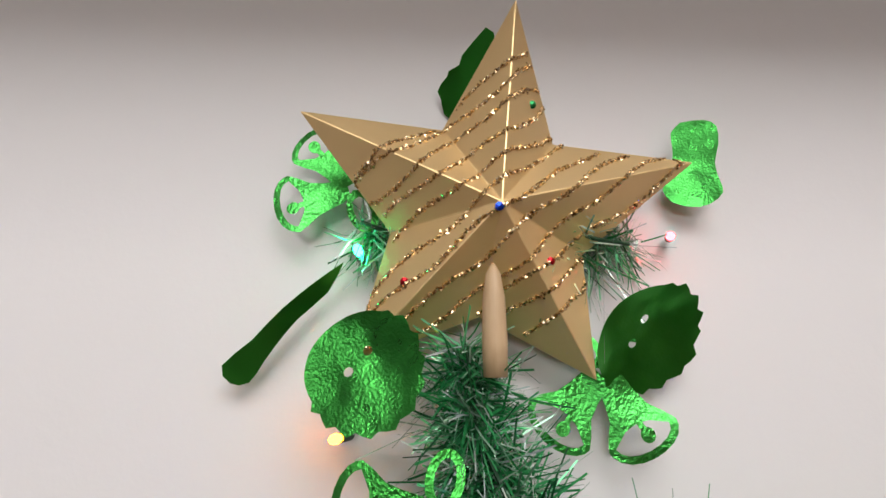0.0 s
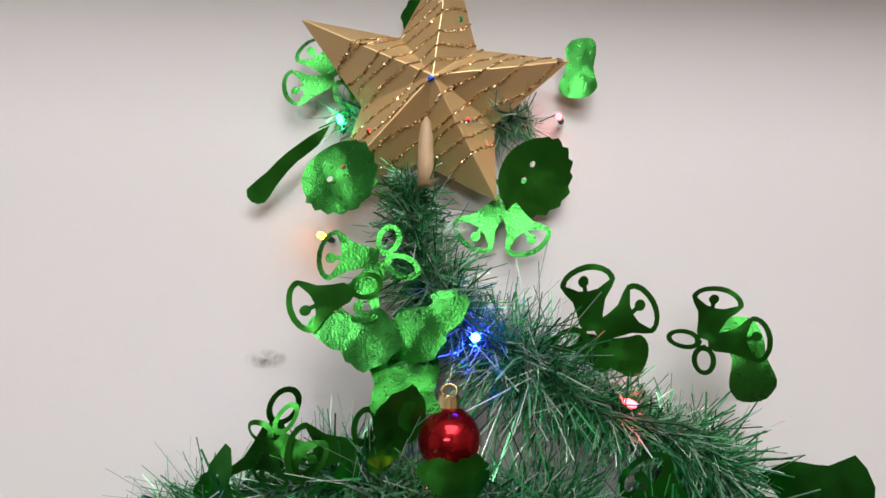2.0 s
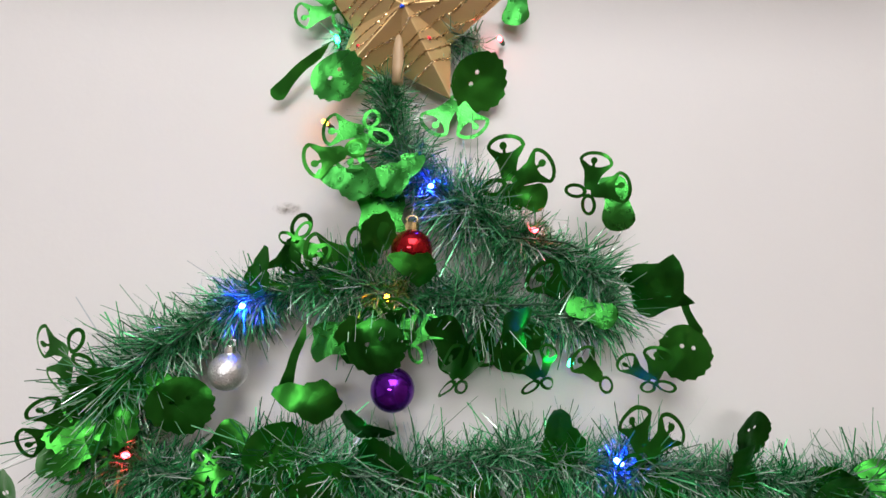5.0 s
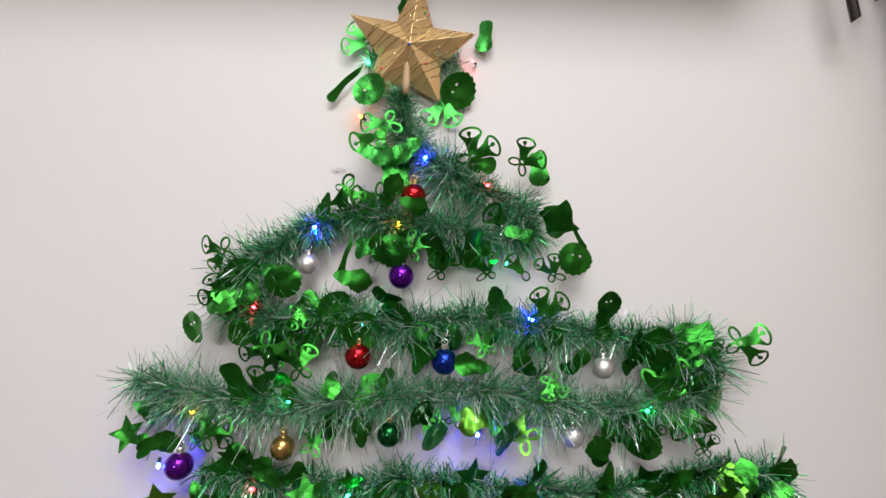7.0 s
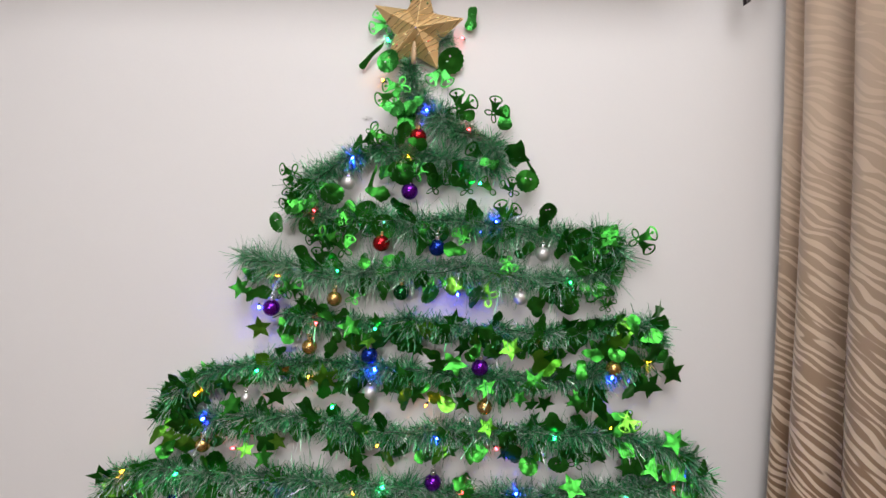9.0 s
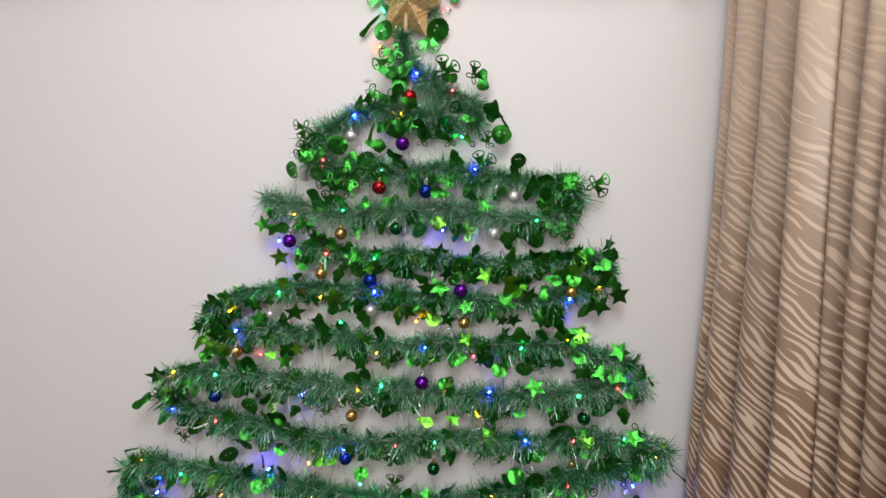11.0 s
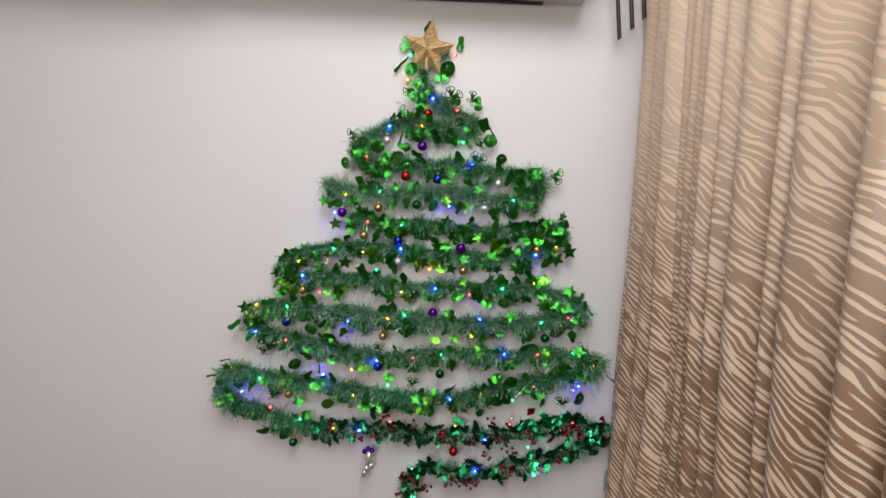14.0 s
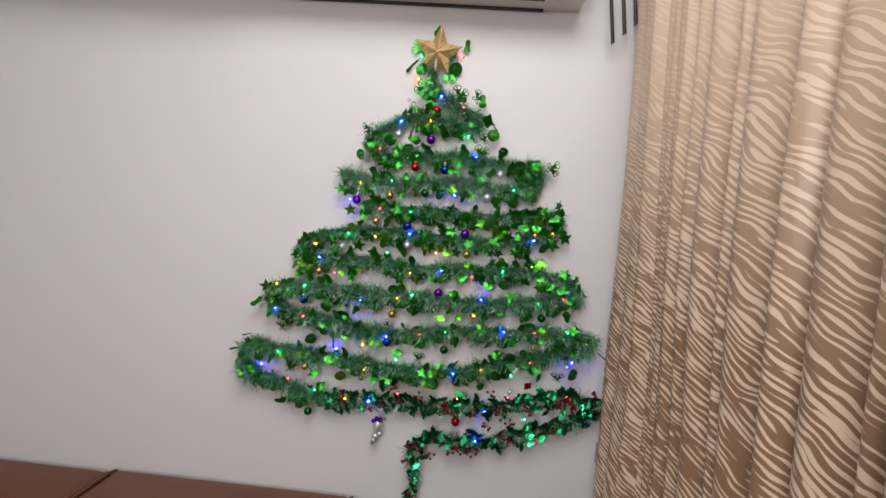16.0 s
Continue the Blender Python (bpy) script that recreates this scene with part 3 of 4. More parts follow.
def single_bell():
    out = bell(0, (0, 0.18), 0.95)
    out.append([circle(0.0, 0.32, 0.13, 0.17, 18), list(reversed(circle(0.0, 0.32, 0.085, 0.115, 18)))])
    return out


OUTLINES = {
    "disc": [[jagged(48, 0.5, 16), list(reversed(circle(-0.11, 0.1, 0.04, 0.035, 8))), list(reversed(circle(0.1, 0.13, 0.04, 0.035, 8)))]],
    "stocking": [[sock()]],
    "long": [[blade()]],
    "leaf": [[ivy()]],
    "square": [[ribbon()]],
    "star": [[star_outline()]],
    "bells": bells(),
    "bell": single_bell(),
    "holly": [[holly_outline()]],
}
PLAIN = {"disc": "serrated_disc", "stocking": "foil_stocking", "long": "foil_blade", "leaf": "foil_leaf", "square": "foil_ribbon", "star": "foil_star", "bells": "bell_cutout", "bell": "foil_bell", "holly": "holly_leaf"}


def inside(x, z, loops):
    odd = False
    for l in loops:
        for (xa, za), (xb, zb) in zip(l, l[1:] + l[:1]):
            if (za > z) != (zb > z) and x < (xb - xa) * (z - za) / (zb - za) + xa:
                odd = not odd
    return odd


def foil_mesh(kind, seed, material):
    """The cut-out as a curled, crumpled sheet of size 1."""
    from mathutils.geometry import delaunay_2d_cdt
    rng = random.Random(seed * 7 + len(kind))
    c1, c2, c3 = rng.uniform(-0.5, 0.6), rng.uniform(-0.4, 0.5), rng.uniform(-0.3, 0.3)
    fold, crease = rng.uniform(-0.12, 0.12), rng.choice((0.0, 0.35, -0.3))
    layers = OUTLINES[kind]
    pts, edges = [], []
    for l in (l for loops in layers for l in loops):
        a = len(pts)
        pts += [Vector(p) for p in l]
        edges += [(a + i, a + (i + 1) % len(l)) for i in range(len(l))]
    rim = list(pts)
    for i in range(-4, 5):
        for j in range(-4, 5):
            x, z = i * 0.115 + 0.01 * (j % 2), j * 0.115
            if any(inside(x, z, loops) for loops in layers) and min((Vector((x, z)) - p).length for p in rim) > 0.05:
                pts.append(Vector((x, z)))
    v2, _, f2 = delaunay_2d_cdt(pts, edges, [], 0, 1e-6)[:3]
    vs = []
    for x, z in v2:
        y = c1 * x * x + c2 * z * z + c3 * x * z + crease * max(0.0, x + 0.4 * z - fold) + 0.05 * noise.noise((x * 3.2, z * 3.2, seed * 1.7))
        vs.append((x, y, z))
    fs = []
    for f in f2:
        cx, cz = sum(v2[i][0] for i in f) / len(f), sum(v2[i][1] for i in f) / len(f)
        if any(inside(cx, cz, loops) for loops in layers):
            fs.append(list(f))
    used = sorted({i for f in fs for i in f})
    index = {i: k for k, i in enumerate(used)}
    vs, fs = [vs[i] for i in used], [[index[i] for i in f] for f in fs]
    me = mesh_from(PLAIN[kind], vs, fs, material, True)
    return me


FOILS = {}


def foil_of(kind, variant, material):
    key = (kind, variant, material.name)
    if key not in FOILS:
        FOILS[key] = foil_mesh(kind, variant, material)
    return FOILS[key]


dice = random.Random(11)


def hang_one(key, kind, x, z, angle, size, bright, material=None, deep=None, facing=None):
    ga = GARLANDS[key]
    up = 38 - 40 * max(0.0, z - 1.3)
    if bright:
        tilt, yaw = -up + dice.uniform(-8, 8), -8 - 14 * x + dice.uniform(-10, 10)
    else:
        tilt, yaw = dice.uniform(8, 30), dice.uniform(-38, 38)
    if facing:
        tilt, yaw = facing
    if material is None:
        material = FOIL_LIME if dice.random() < ((0.32 if bright else 0.1) if z < 1.78 else 0.0) else FOIL_CRISP if z > 1.95 and bright else FOIL
    s = size / 100 * (1.15 if kind in ("bells", "bell") else 1.0)
    depth = -0.042 - dice.uniform(0, 0.008)
    if z > 2.13 and not (kind == "disc" and bright):
        depth = -0.014
    spot = Vector((x, depth if deep is None else deep, z)) - ga.location
    m = Matrix.Translation(spot) @ Matrix.Rotation(radians(yaw), 4, "Z") @ Matrix.Rotation(radians(tilt), 4, "X") @ Matrix.Rotation(radians(-angle), 4, "Y") @ Matrix.Diagonal((s, s, s, 1))
    return part(PLAIN[kind], foil_of(kind, dice.randrange(4), material), None, ga, m=m)


def hang_foils(key, rows):
    for kind, x, z, angle, size, bright in rows:
        hang_one(key, kind, x, z, angle, size, bright)


hang_foils("crown", [
    ("bells", 0.0, 2.106, -62, 5.2, 1),
    ("bell", -0.015, 2.09, -70, 4.4, 0),
    ("leaf", -0.001, 2.07, 75, 4.8, 1),
    ("leaf", 0.03, 2.074, -55, 4.6, 1),
    ("square", 0.02, 2.048, 10, 4.0, 1),
    ("leaf", 0.017, 2.029, 160, 4.4, 0),
    ("square", 0.04, 2.088, 15, 1.6, 1),
    ("bells", 0.119, 2.08, 152, 5.4, 0),
    ("stocking", 0.126, 2.064, 85, 3.6, 0),
    ("bells", 0.182, 2.074, 125, 4.6, 0),
    ("stocking", 0.198, 2.062, 8, 4.4, 1),
    ("bells", -0.036, 2.238, -108, 5.2, 1),
    ("stocking", 0.131, 2.25, -4, 4.1, 1),
    ("disc", -0.016, 2.155, 40, 4.6, 1),
    ("bells", 0.077, 2.147, -8, 5.6, 1),
])
hang_foils("first", [
    ("leaf", 0.018, 2.026, 170, 3.8, 0),
    ("bells", -0.036, 2.018, 20, 3.8, 0),
    ("square", 0.219, 1.994, 15, 4.8, 0),
    ("stocking", 0.175, 1.979, 75, 3.6, 1),
    ("long", 0.245, 1.979, 25, 4.5, 0),
    ("disc", 0.243, 1.949, -20, 4.4, 0),
    ("bells", 0.212, 1.935, 200, 4, 0),
    ("stocking", 0.117, 1.959, 10, 5, 0),
    ("bells", 0.046, 1.961, 160, 4, 1),
    ("square", -0.013, 1.957, 10, 3.2, 1),
    ("long", -0.036, 1.945, -12, 5, 0),
    ("bells", 0.079, 1.936, 180, 4.4, 0),
    ("bells", 0.136, 1.936, 200, 3.8, 0),
    ("bells", -0.187, 1.943, -75, 4.8, 0),
])
hang_foils("second", [
    ("disc", -0.206, 1.855, 10, 4.2, 0),
    ("disc", -0.17, 1.899, 30, 4, 1),
    ("leaf", -0.115, 1.818, 160, 4.5, 0),
    ("bells", -0.085, 1.871, 10, 3.4, 1),
    ("bells", -0.082, 1.819, 190, 4.4, 1),
    ("leaf", -0.021, 1.915, 80, 4.5, 0),
    ("leaf", 0.01, 1.897, -110, 4, 0),
    ("leaf", 0.059, 1.829, 150, 4.4, 0),
    ("bells", 0.132, 1.847, 200, 3.6, 1),
    ("disc", 0.281, 1.895, 0, 3.8, 0),
    ("square", 0.384, 1.858, 10, 5, 1),
    ("disc", 0.339, 1.85, 60, 4.4, 0),
    ("bells", 0.452, 1.852, 80, 5.0, 0),
    ("disc", -0.108, 1.91, 0, 4.4, 0),
])
hang_foils("third", [
    ("leaf", 0.116, 1.821, -100, 4.4, 0),
    ("leaf", 0.183, 1.819, -130, 4, 0),
    ("disc", 0.412, 1.786, 40, 3.8, 0),
    ("leaf", 0.38, 1.762, -100, 4.4, 1),
    ("bells", 0.33, 1.745, 170, 3.6, 0),
    ("square", 0.124, 1.76, 20, 3.4, 1),
    ("bells", 0.068, 1.755, 70, 3.2, 1),
    ("leaf", -0.006, 1.744, 170, 4, 0),
    ("disc", 0.079, 1.737, 0, 4.4, 0),
    ("leaf", 0.16, 1.739, 170, 4.6, 0),
    ("star", -0.271, 1.733, 20, 4.5, 1),
    ("stocking", -0.251, 1.721, 30, 2.8, 1),
    ("bells", 0.216, 1.797, 20, 3.4, 1),
])
hang_foils("fourth", [
    ("bells", 0.393, 1.737, 170, 3.2, 0),
    ("leaf", 0.269, 1.725, 200, 4.8, 0),
    ("leaf", -0.229, 1.727, 100, 4.5, 0),
    ("star", 0.485, 1.729, -15, 4.6, 0),
    ("star", -0.23, 1.662, 10, 4.8, 0),
    ("star", -0.064, 1.672, 20, 5, 1),
    ("leaf", -0.042, 1.651, 30, 4, 0),
    ("leaf", -0.001, 1.648, -60, 4, 0),
    ("star", 0.039, 1.645, 20, 4, 0),
    ("leaf", 0.165, 1.64, -20, 3.4, 1),
])
hang_foils("fifth", [
    ("leaf", -0.098, 1.627, 170, 4, 0),
    ("star", -0.412, 1.491, 30, 5.2, 0),
    ("leaf", -0.381, 1.55, 10, 5, 0),
    ("star", -0.106, 1.575, 10, 5.6, 0),
    ("leaf", 0.04, 1.548, 190, 5, 0),
    ("star", 0.515, 1.62, 10, 5.4, 0),
    ("star", 0.477, 1.593, 36, 5.4, 0),
    ("star", 0.354, 1.555, 25, 5, 0),
    ("square", 0.285, 1.628, 10, 5, 0),
    ("star", 0.272, 1.586, 36, 5.4, 0),
    ("disc", 0.117, 1.542, 0, 3.4, 1),
    ("star", 0.129, 1.614, 50, 5, 1),
    ("leaf", 0.087, 1.632, 60, 4, 0),
    ("leaf", 0.375, 1.645, 80, 3.8, 1),
    ("disc", 0.417, 1.647, 20, 3.2, 1),
    ("stocking", 0.356, 1.616, 10, 3.6, 1),
])
hang_foils("sixth", [
    ("star", -0.276, 1.519, 20, 5.2, 1),
    ("star", -0.193, 1.54, 0, 5.4, 0),
    ("star", -0.389, 1.45, 60, 4.6, 0),
    ("star", -0.246, 1.438, 15, 3.4, 1),
    ("leaf", -0.037, 1.536, 200, 5, 0),
    ("star", -0.085, 1.453, 30, 4.4, 0),
    ("star", -0.042, 1.433, 0, 5, 0),
    ("leaf", 0.014, 1.433, 160, 5, 0),
    ("leaf", 0.39, 1.547, 200, 5, 0),
    ("bells", 0.442, 1.53, 20, 4, 1),
    ("square", 0.524, 1.447, 10, 4.6, 1),
    ("stocking", 0.172, 1.456, 60, 3.4, 1),
    ("disc", 0.269, 1.439, 0, 3.6, 1),
    ("disc", 0.322, 1.442, 0, 3.8, 0),
    ("bells", 0.354, 1.454, 170, 4, 0),
    ("star", 0.444, 1.445, 20, 4.4, 0),
])
hang_foils("sixth", [
    ("leaf", 0.115, 1.475, 20, 4.4, 0),
    ("square", -0.389, 1.437, 20, 2.6, 1),
])
hang_foils("seventh", [
    ("disc", -0.399, 1.426, 0, 3.2, 1),
    ("star", -0.211, 1.427, 5, 4.6, 1),
    ("long", 0.595, 1.436, 40, 4, 0),
    ("square", 0.146, 1.399, 30, 2.6, 1),
    ("bells", -0.245, 1.325, 80, 4, 1),
    ("leaf", -0.187, 1.314, 150, 4, 0),
    ("bells", -0.115, 1.317, 180, 4, 0),
    ("leaf", 0.026, 1.328, 170, 4.6, 0),
    ("disc", 0.248, 1.347, 0, 4.2, 0),
    ("leaf", 0.313, 1.349, 60, 4.4, 1),
    ("leaf", 0.396, 1.341, 170, 4.6, 0),
    ("disc", 0.495, 1.359, 0, 4.6, 0),
    ("leaf", 0.545, 1.354, -170, 4.4, 0),
    ("bells", 0.577, 1.394, -100, 4.4, 0),
])
hang_foils("eighth", [
    ("stocking", -0.547, 1.309, -30, 4.5, 1),
    ("stocking", -0.452, 1.269, 0, 5, 0),
    ("bells", -0.45, 1.23, 180, 4.6, 0),
    ("disc", -0.296, 1.311, 0, 4.6, 0),
    ("disc", -0.221, 1.215, 0, 3, 1),
    ("stocking", -0.127, 1.21, 0, 4.5, 1),
    ("long", 0.043, 1.216, -30, 5, 0),
    ("leaf", 0.112, 1.307, 80, 3.8, 1),
    ("star", 0.172, 1.318, 20, 4, 1),
    ("leaf", 0.173, 1.233, 175, 4.4, 0),
    ("bells", 0.466, 1.291, 60, 3.4, 1),
])
hang_foils("ninth", [
    ("long", -0.26, 1.189, -10, 4.5, 0),
    ("long", -0.618, 1.134, -70, 5, 0),
    ("long", -0.577, 1.188, -75, 3.6, 0),
    ("bells", -0.406, 1.086, 175, 5, 0),
    ("disc", -0.377, 1.128, 0, 3.2, 1),
    ("star", -0.325, 1.072, -20, 5, 1),
    ("disc", -0.228, 1.069, 0, 4.2, 0),
    ("star", -0.195, 1.086, 20, 3, 1),
    ("star", -0.106, 1.073, 30, 5.5, 1),
    ("disc", -0.27, 1.126, 0, 3.6, 1),
    ("disc", -0.343, 1.189, 0, 4.4, 0),
    ("disc", -0.032, 1.171, 0, 3.4, 1),
    ("bells", 0.047, 1.162, 170, 4, 0),
    ("leaf", -0.074, 1.059, 170, 4, 0),
    ("disc", 0.319, 1.199, 0, 4, 1),
    ("disc", 0.363, 1.184, 20, 4.8, 0),
])
hang_foils("ninth", [
    ("disc", 0.58, 1.226, 0, 4.4, 1),
    ("long", 0.676, 1.227, 50, 4.4, 0),
    ("disc", 0.586, 1.151, 0, 4.6, 0),
    ("bells", 0.533, 1.136, 180, 4.6, 0),
    ("star", 0.254, 1.155, 0, 4.6, 0),
    ("leaf", 0.272, 1.08, 200, 4.6, 0),
    ("star", 0.063, 1.11, 0, 4.4, 1),
    ("bells", 0.032, 1.072, 180, 4.6, 0),
    ("bells", 0.18, 1.094, 170, 4, 0),
    ("bells", 0.296, 1.114, 170, 4.6, 0),
    ("disc", 0.101, 1.106, 0, 4, 1),
])
hang_foils("tenth", [
    ("star", -0.585, 1.052, 20, 5.2, 1),
    ("stocking", -0.534, 1.017, -30, 4.6, 0),
    ("long", -0.49, 1.004, -50, 4, 0),
    ("leaf", -0.433, 0.958, 100, 4.4, 0),
    ("square", -0.296, 1.026, 20, 3.8, 1),
])


# three tags turned to the dark floor beside the star
hang_one("crown", "leaf", 0.026, 2.289, -35, 4.6, 0, FOIL, -0.014, (26, -30))
hang_one("crown", "long", -0.053, 2.176, -45, 6.6, 0, FOIL, -0.02, (16, 0))
hang_one("crown", "disc", 0.096, 2.169, 60, 5.2, 0, FOIL, -0.02, (30, 14))

# two leaves that hang in front of baubles
hang_one("first", "leaf", 0.049, 2.005, 80, 3.8, 0, deep=-0.056)
hang_one("first", "disc", 0.02, 1.95, 10, 4.4, 0, deep=-0.052)


# colour, radius and places of the baubles, kept clear of scattered cut-outs
BAUBLES = (
    ("red", 0.0155, ((0.043, 2.022), (-0.0154, 1.826), (0.195, 0.942))),
    ("purple", 0.0155, ((0.032, 1.9225), (-0.213, 1.698), (0.1745, 1.609), (0.0986, 1.395))),
    ("blue", 0.0155, ((0.087, 1.8225), (-0.028, 1.62), (-0.380, 1.33), (-0.070, 1.204))),
    ("gold", 0.014, ((-0.097, 1.7205), (-0.139, 1.63), (0.414, 1.62), (0.186, 1.538), (-0.330, 1.4385), (-0.059, 1.306), (-0.361, 1.088))),
    ("silver", 0.013, ((-0.081, 1.934), (0.278, 1.82), (0.241, 1.7395), (-0.024, 1.553))),
    ("green", 0.0145, ((0.025, 1.738), (0.134, 1.196), (-0.339, 0.925), (0.462, 1.339))),
    ("silver", 0.009, ((-0.253, 1.53), (0.565, 1.174), (0.375, 1.067), (0.475, 0.89))),
    ("gold", 0.0085, ((0.443, 1.231), (-0.154, 1.065))),
)


def clear(x, z):
    return all((x - u) ** 2 + (z - v) ** 2 > 0.028 ** 2 for _, _, spots in BAUBLES for u, v in spots)


def scatter_foils(key, count, kinds, shine):
    """Many more cut-outs, hanging in and just under the garland."""
    path = PATHS[key]
    for i in range(count):
        p = path[min(len(path) - 1, int((i + dice.uniform(0.1, 0.9)) * len(path) / count))]
        x, z = p.x + dice.uniform(-0.01, 0.01), p.z + dice.choice((-1, -1, -1, 0.6)) * dice.uniform(0.008, 0.046)
        if not clear(x, z):
            continue
        kind = dice.choice(kinds)
        if kind == "bells" and dice.random() < 0.3:
            kind = "bell"
        hang_one(key, kind, x, z, dice.choice((dice.uniform(-60, 60), dice.uniform(120, 240))), dice.uniform(3.2, 5.4), dice.random() < shine, deep=dice.uniform(-0.048, -0.028))


UPPER = ("bells", "leaf", "disc", "leaf", "stocking", "bells")
MIDDLE = ("star", "leaf", "star", "leaf", "square")
LOWER = ("leaf", "disc", "bells", "leaf", "star", "leaf")


def fill_bends(rows):
    """Thicker tufts of cut-outs where the garlands turn back."""
    for key, x, z, kinds in rows:
        for _ in range(4):
            hang_one(key, dice.choice(kinds), x + dice.uniform(-0.025, 0.025), z + dice.uniform(-0.025, 0.025), dice.uniform(0, 360), dice.uniform(3.4, 5.0), dice.random() < 0.2, deep=dice.uniform(-0.05, -0.03))


fill_bends([("second", 0.4, 1.83, UPPER), ("second", -0.18, 1.88, UPPER), ("second", -0.12, 1.85, UPPER), ("third", 0.36, 1.8, UPPER), ("fourth", 0.47, 1.67, MIDDLE), ("fourth", 0.42, 1.69, MIDDLE),
            ("fifth", -0.39, 1.51, MIDDLE), ("sixth", -0.36, 1.46, MIDDLE), ("seventh", 0.55, 1.41, LOWER), ("seventh", -0.5, 1.32, LOWER), ("eighth", 0.6, 1.25, LOWER), ("ninth", -0.58, 1.1, LOWER)])
scatter_foils("first", 14, UPPER, 0.10)
scatter_foils("second", 30, UPPER, 0.09)
scatter_foils("third", 34, UPPER, 0.13)
scatter_foils("fourth", 62, MIDDLE, 0.13)
scatter_foils("fifth", 62, MIDDLE, 0.12)
scatter_foils("sixth", 62, MIDDLE, 0.10)
scatter_foils("seventh", 78, LOWER, 0.14)
scatter_foils("eighth", 78, LOWER, 0.14)
scatter_foils("ninth", 80, LOWER, 0.13)
scatter_foils("tenth", 32, LOWER, 0.16)


def hang_holly(key, rows):
    for x, z, angle in rows:
        hang_one(key, "holly", x, z, angle + dice.uniform(-12, 12), dice.uniform(4.6, 5.8), dice.random() < 0.15, FOIL_HOLLY)


def hang_flower(key, rows):
    for x, z in rows:
        hang_one(key, "square", x, z, 10, 3.0, 0, FOIL_RED)


def hang_bow(key, rows):
    for x, z in rows:
        hang_one(key, "square", x, z, 15, 3.6, 1, FOIL_TEAL)
        hang_one(key, "leaf", x + 0.004, z - 0.028, 170, 2.8, 1, FOIL_TEAL)


def sprig_mesh(tips):
    bm = bmesh.new()
    bmesh.ops.create_icosphere(bm, subdivisions=1, radius=0.0012, matrix=Matrix.Translation((0, 0.01, 0)))
    for p in tips:
        vs, fs = tube([p, p * 0.5, Vector((0, 0.01, 0))], 0.0006, 4)
        bv = [bm.verts.new(v) for v in vs]
        for f in fs:
            bm.faces.new([bv[k] for k in f])
    return mesh_of("berry_sprig", bm, CABLE)


def round_berry():
    bm = bmesh.new()
    bmesh.ops.create_icosphere(bm, subdivisions=2, radius=0.0052)
    return mesh_of("berry", bm, BERRY, True)


BERRY_MESH = round_berry()
SPRIGS = []
for seed in range(4):
    dots = random.Random(seed)
    tips = [Vector((dots.uniform(-0.017, 0.017), dots.uniform(-0.006, 0.006), dots.uniform(-0.017, 0.017))) for _ in range(5)]
    SPRIGS.append((sprig_mesh(tips), tips))


def hang_berries(key, rows):
    ga = GARLANDS[key]
    for x, z in rows:
        m = Matrix.Translation(Vector((x, -0.05, z)) - ga.location) @ Matrix.Rotation(dice.uniform(0, 6.2), 4, "Y")
        me, tips = SPRIGS[dice.randrange(4)]
        sprig = part("berry_sprig", me, None, ga, "sprig of glossy dark red berries", m=m)
        for p in tips:
            part("berry", BERRY_MESH, None, sprig, m=Matrix.Translation(p))


hang_holly("holly_upper", [(-0.267, 0.954, 150), (-0.218, 0.949, 180), (-0.177, 0.973, 200), (-0.24, 1.006, 30), (-0.073, 1.047, 20), (-0.032, 1.064, -40), (0.041, 0.964, 170), (0.079, 0.972, 190), (-0.01, 1.008, 60), (0.205, 1.048, 80), (0.266, 0.996, 200), (0.304, 0.99, 160), (0.363, 0.996, 190), (0.469, 1.131, 20), (0.507, 1.01, 150), (0.482, 1.084, 60)])
hang_holly("holly_lower", [(0.562, 1.015, 170), (0.636, 1.003, 180), (0.695, 1.019, 200), (0.557, 0.957, 200), (0.501, 0.923, 190), (0.434, 0.887, 180), (0.352, 0.859, 190), (0.386, 0.901, 140), (0.593, 0.97, 200), (0.253, 0.917, 60), (0.086, 0.861, 90), (0.122, 0.894, -50), (0.053, 0.779, 30), (0.09, 0.802, -60)])
hang_berries("holly_upper", [(-0.031, 1.045), (0.056, 1.028), (0.153, 0.985), (0.126, 0.977), (0.308, 1.058), (0.331, 1.002), (0.248, 0.985), (0.432, 1.022), (0.55, 1.043), (0.596, 1.038), (0.57, 1.064), (0.665, 1.092), (-0.122, 0.958), (-0.069, 0.973), (0.448, 1.004), (0.158, 1.005)])
hang_berries("holly_lower", [(0.381, 0.959), (0.307, 0.942), (0.689, 1.028), (0.369, 0.88), (0.183, 0.842), (0.231, 0.837), (0.118, 0.819), (0.269, 0.835), (0.03, 0.846), (0.028, 0.786)])
hang_flower("holly_upper", [(0.435, 1.099), (0.57, 1.056), (0.545, 1.036), (0.6, 1.04), (0.15, 0.994), (0.345, 1.004)])
hang_flower("holly_lower", [(0.39, 0.9), (0.2, 0.85)])
hang_bow("holly_upper", [(0.632, 1.051)])
hang_bow("holly_lower", [(0.458, 0.924), (0.063, 0.774)])


def scatter_holly(key, leaves, clusters):
    path = PATHS[key]
    for n, berry in ((leaves, False), (clusters, True)):
        for i in range(n):
            p = path[int((i + dice.uniform(0.1, 0.9)) * (len(path) - 1) / n)]
            x, z = p.x + dice.uniform(-0.008, 0.008), p.z + dice.uniform(-0.034, 0.026)
            if berry:
                hang_berries(key, [(x, z)])
            else:
                hang_one(key, "holly", x, z, dice.uniform(0, 360), dice.uniform(4.2, 6.0), dice.random() < 0.16, FOIL_HOLLY, dice.uniform(-0.045, -0.03))


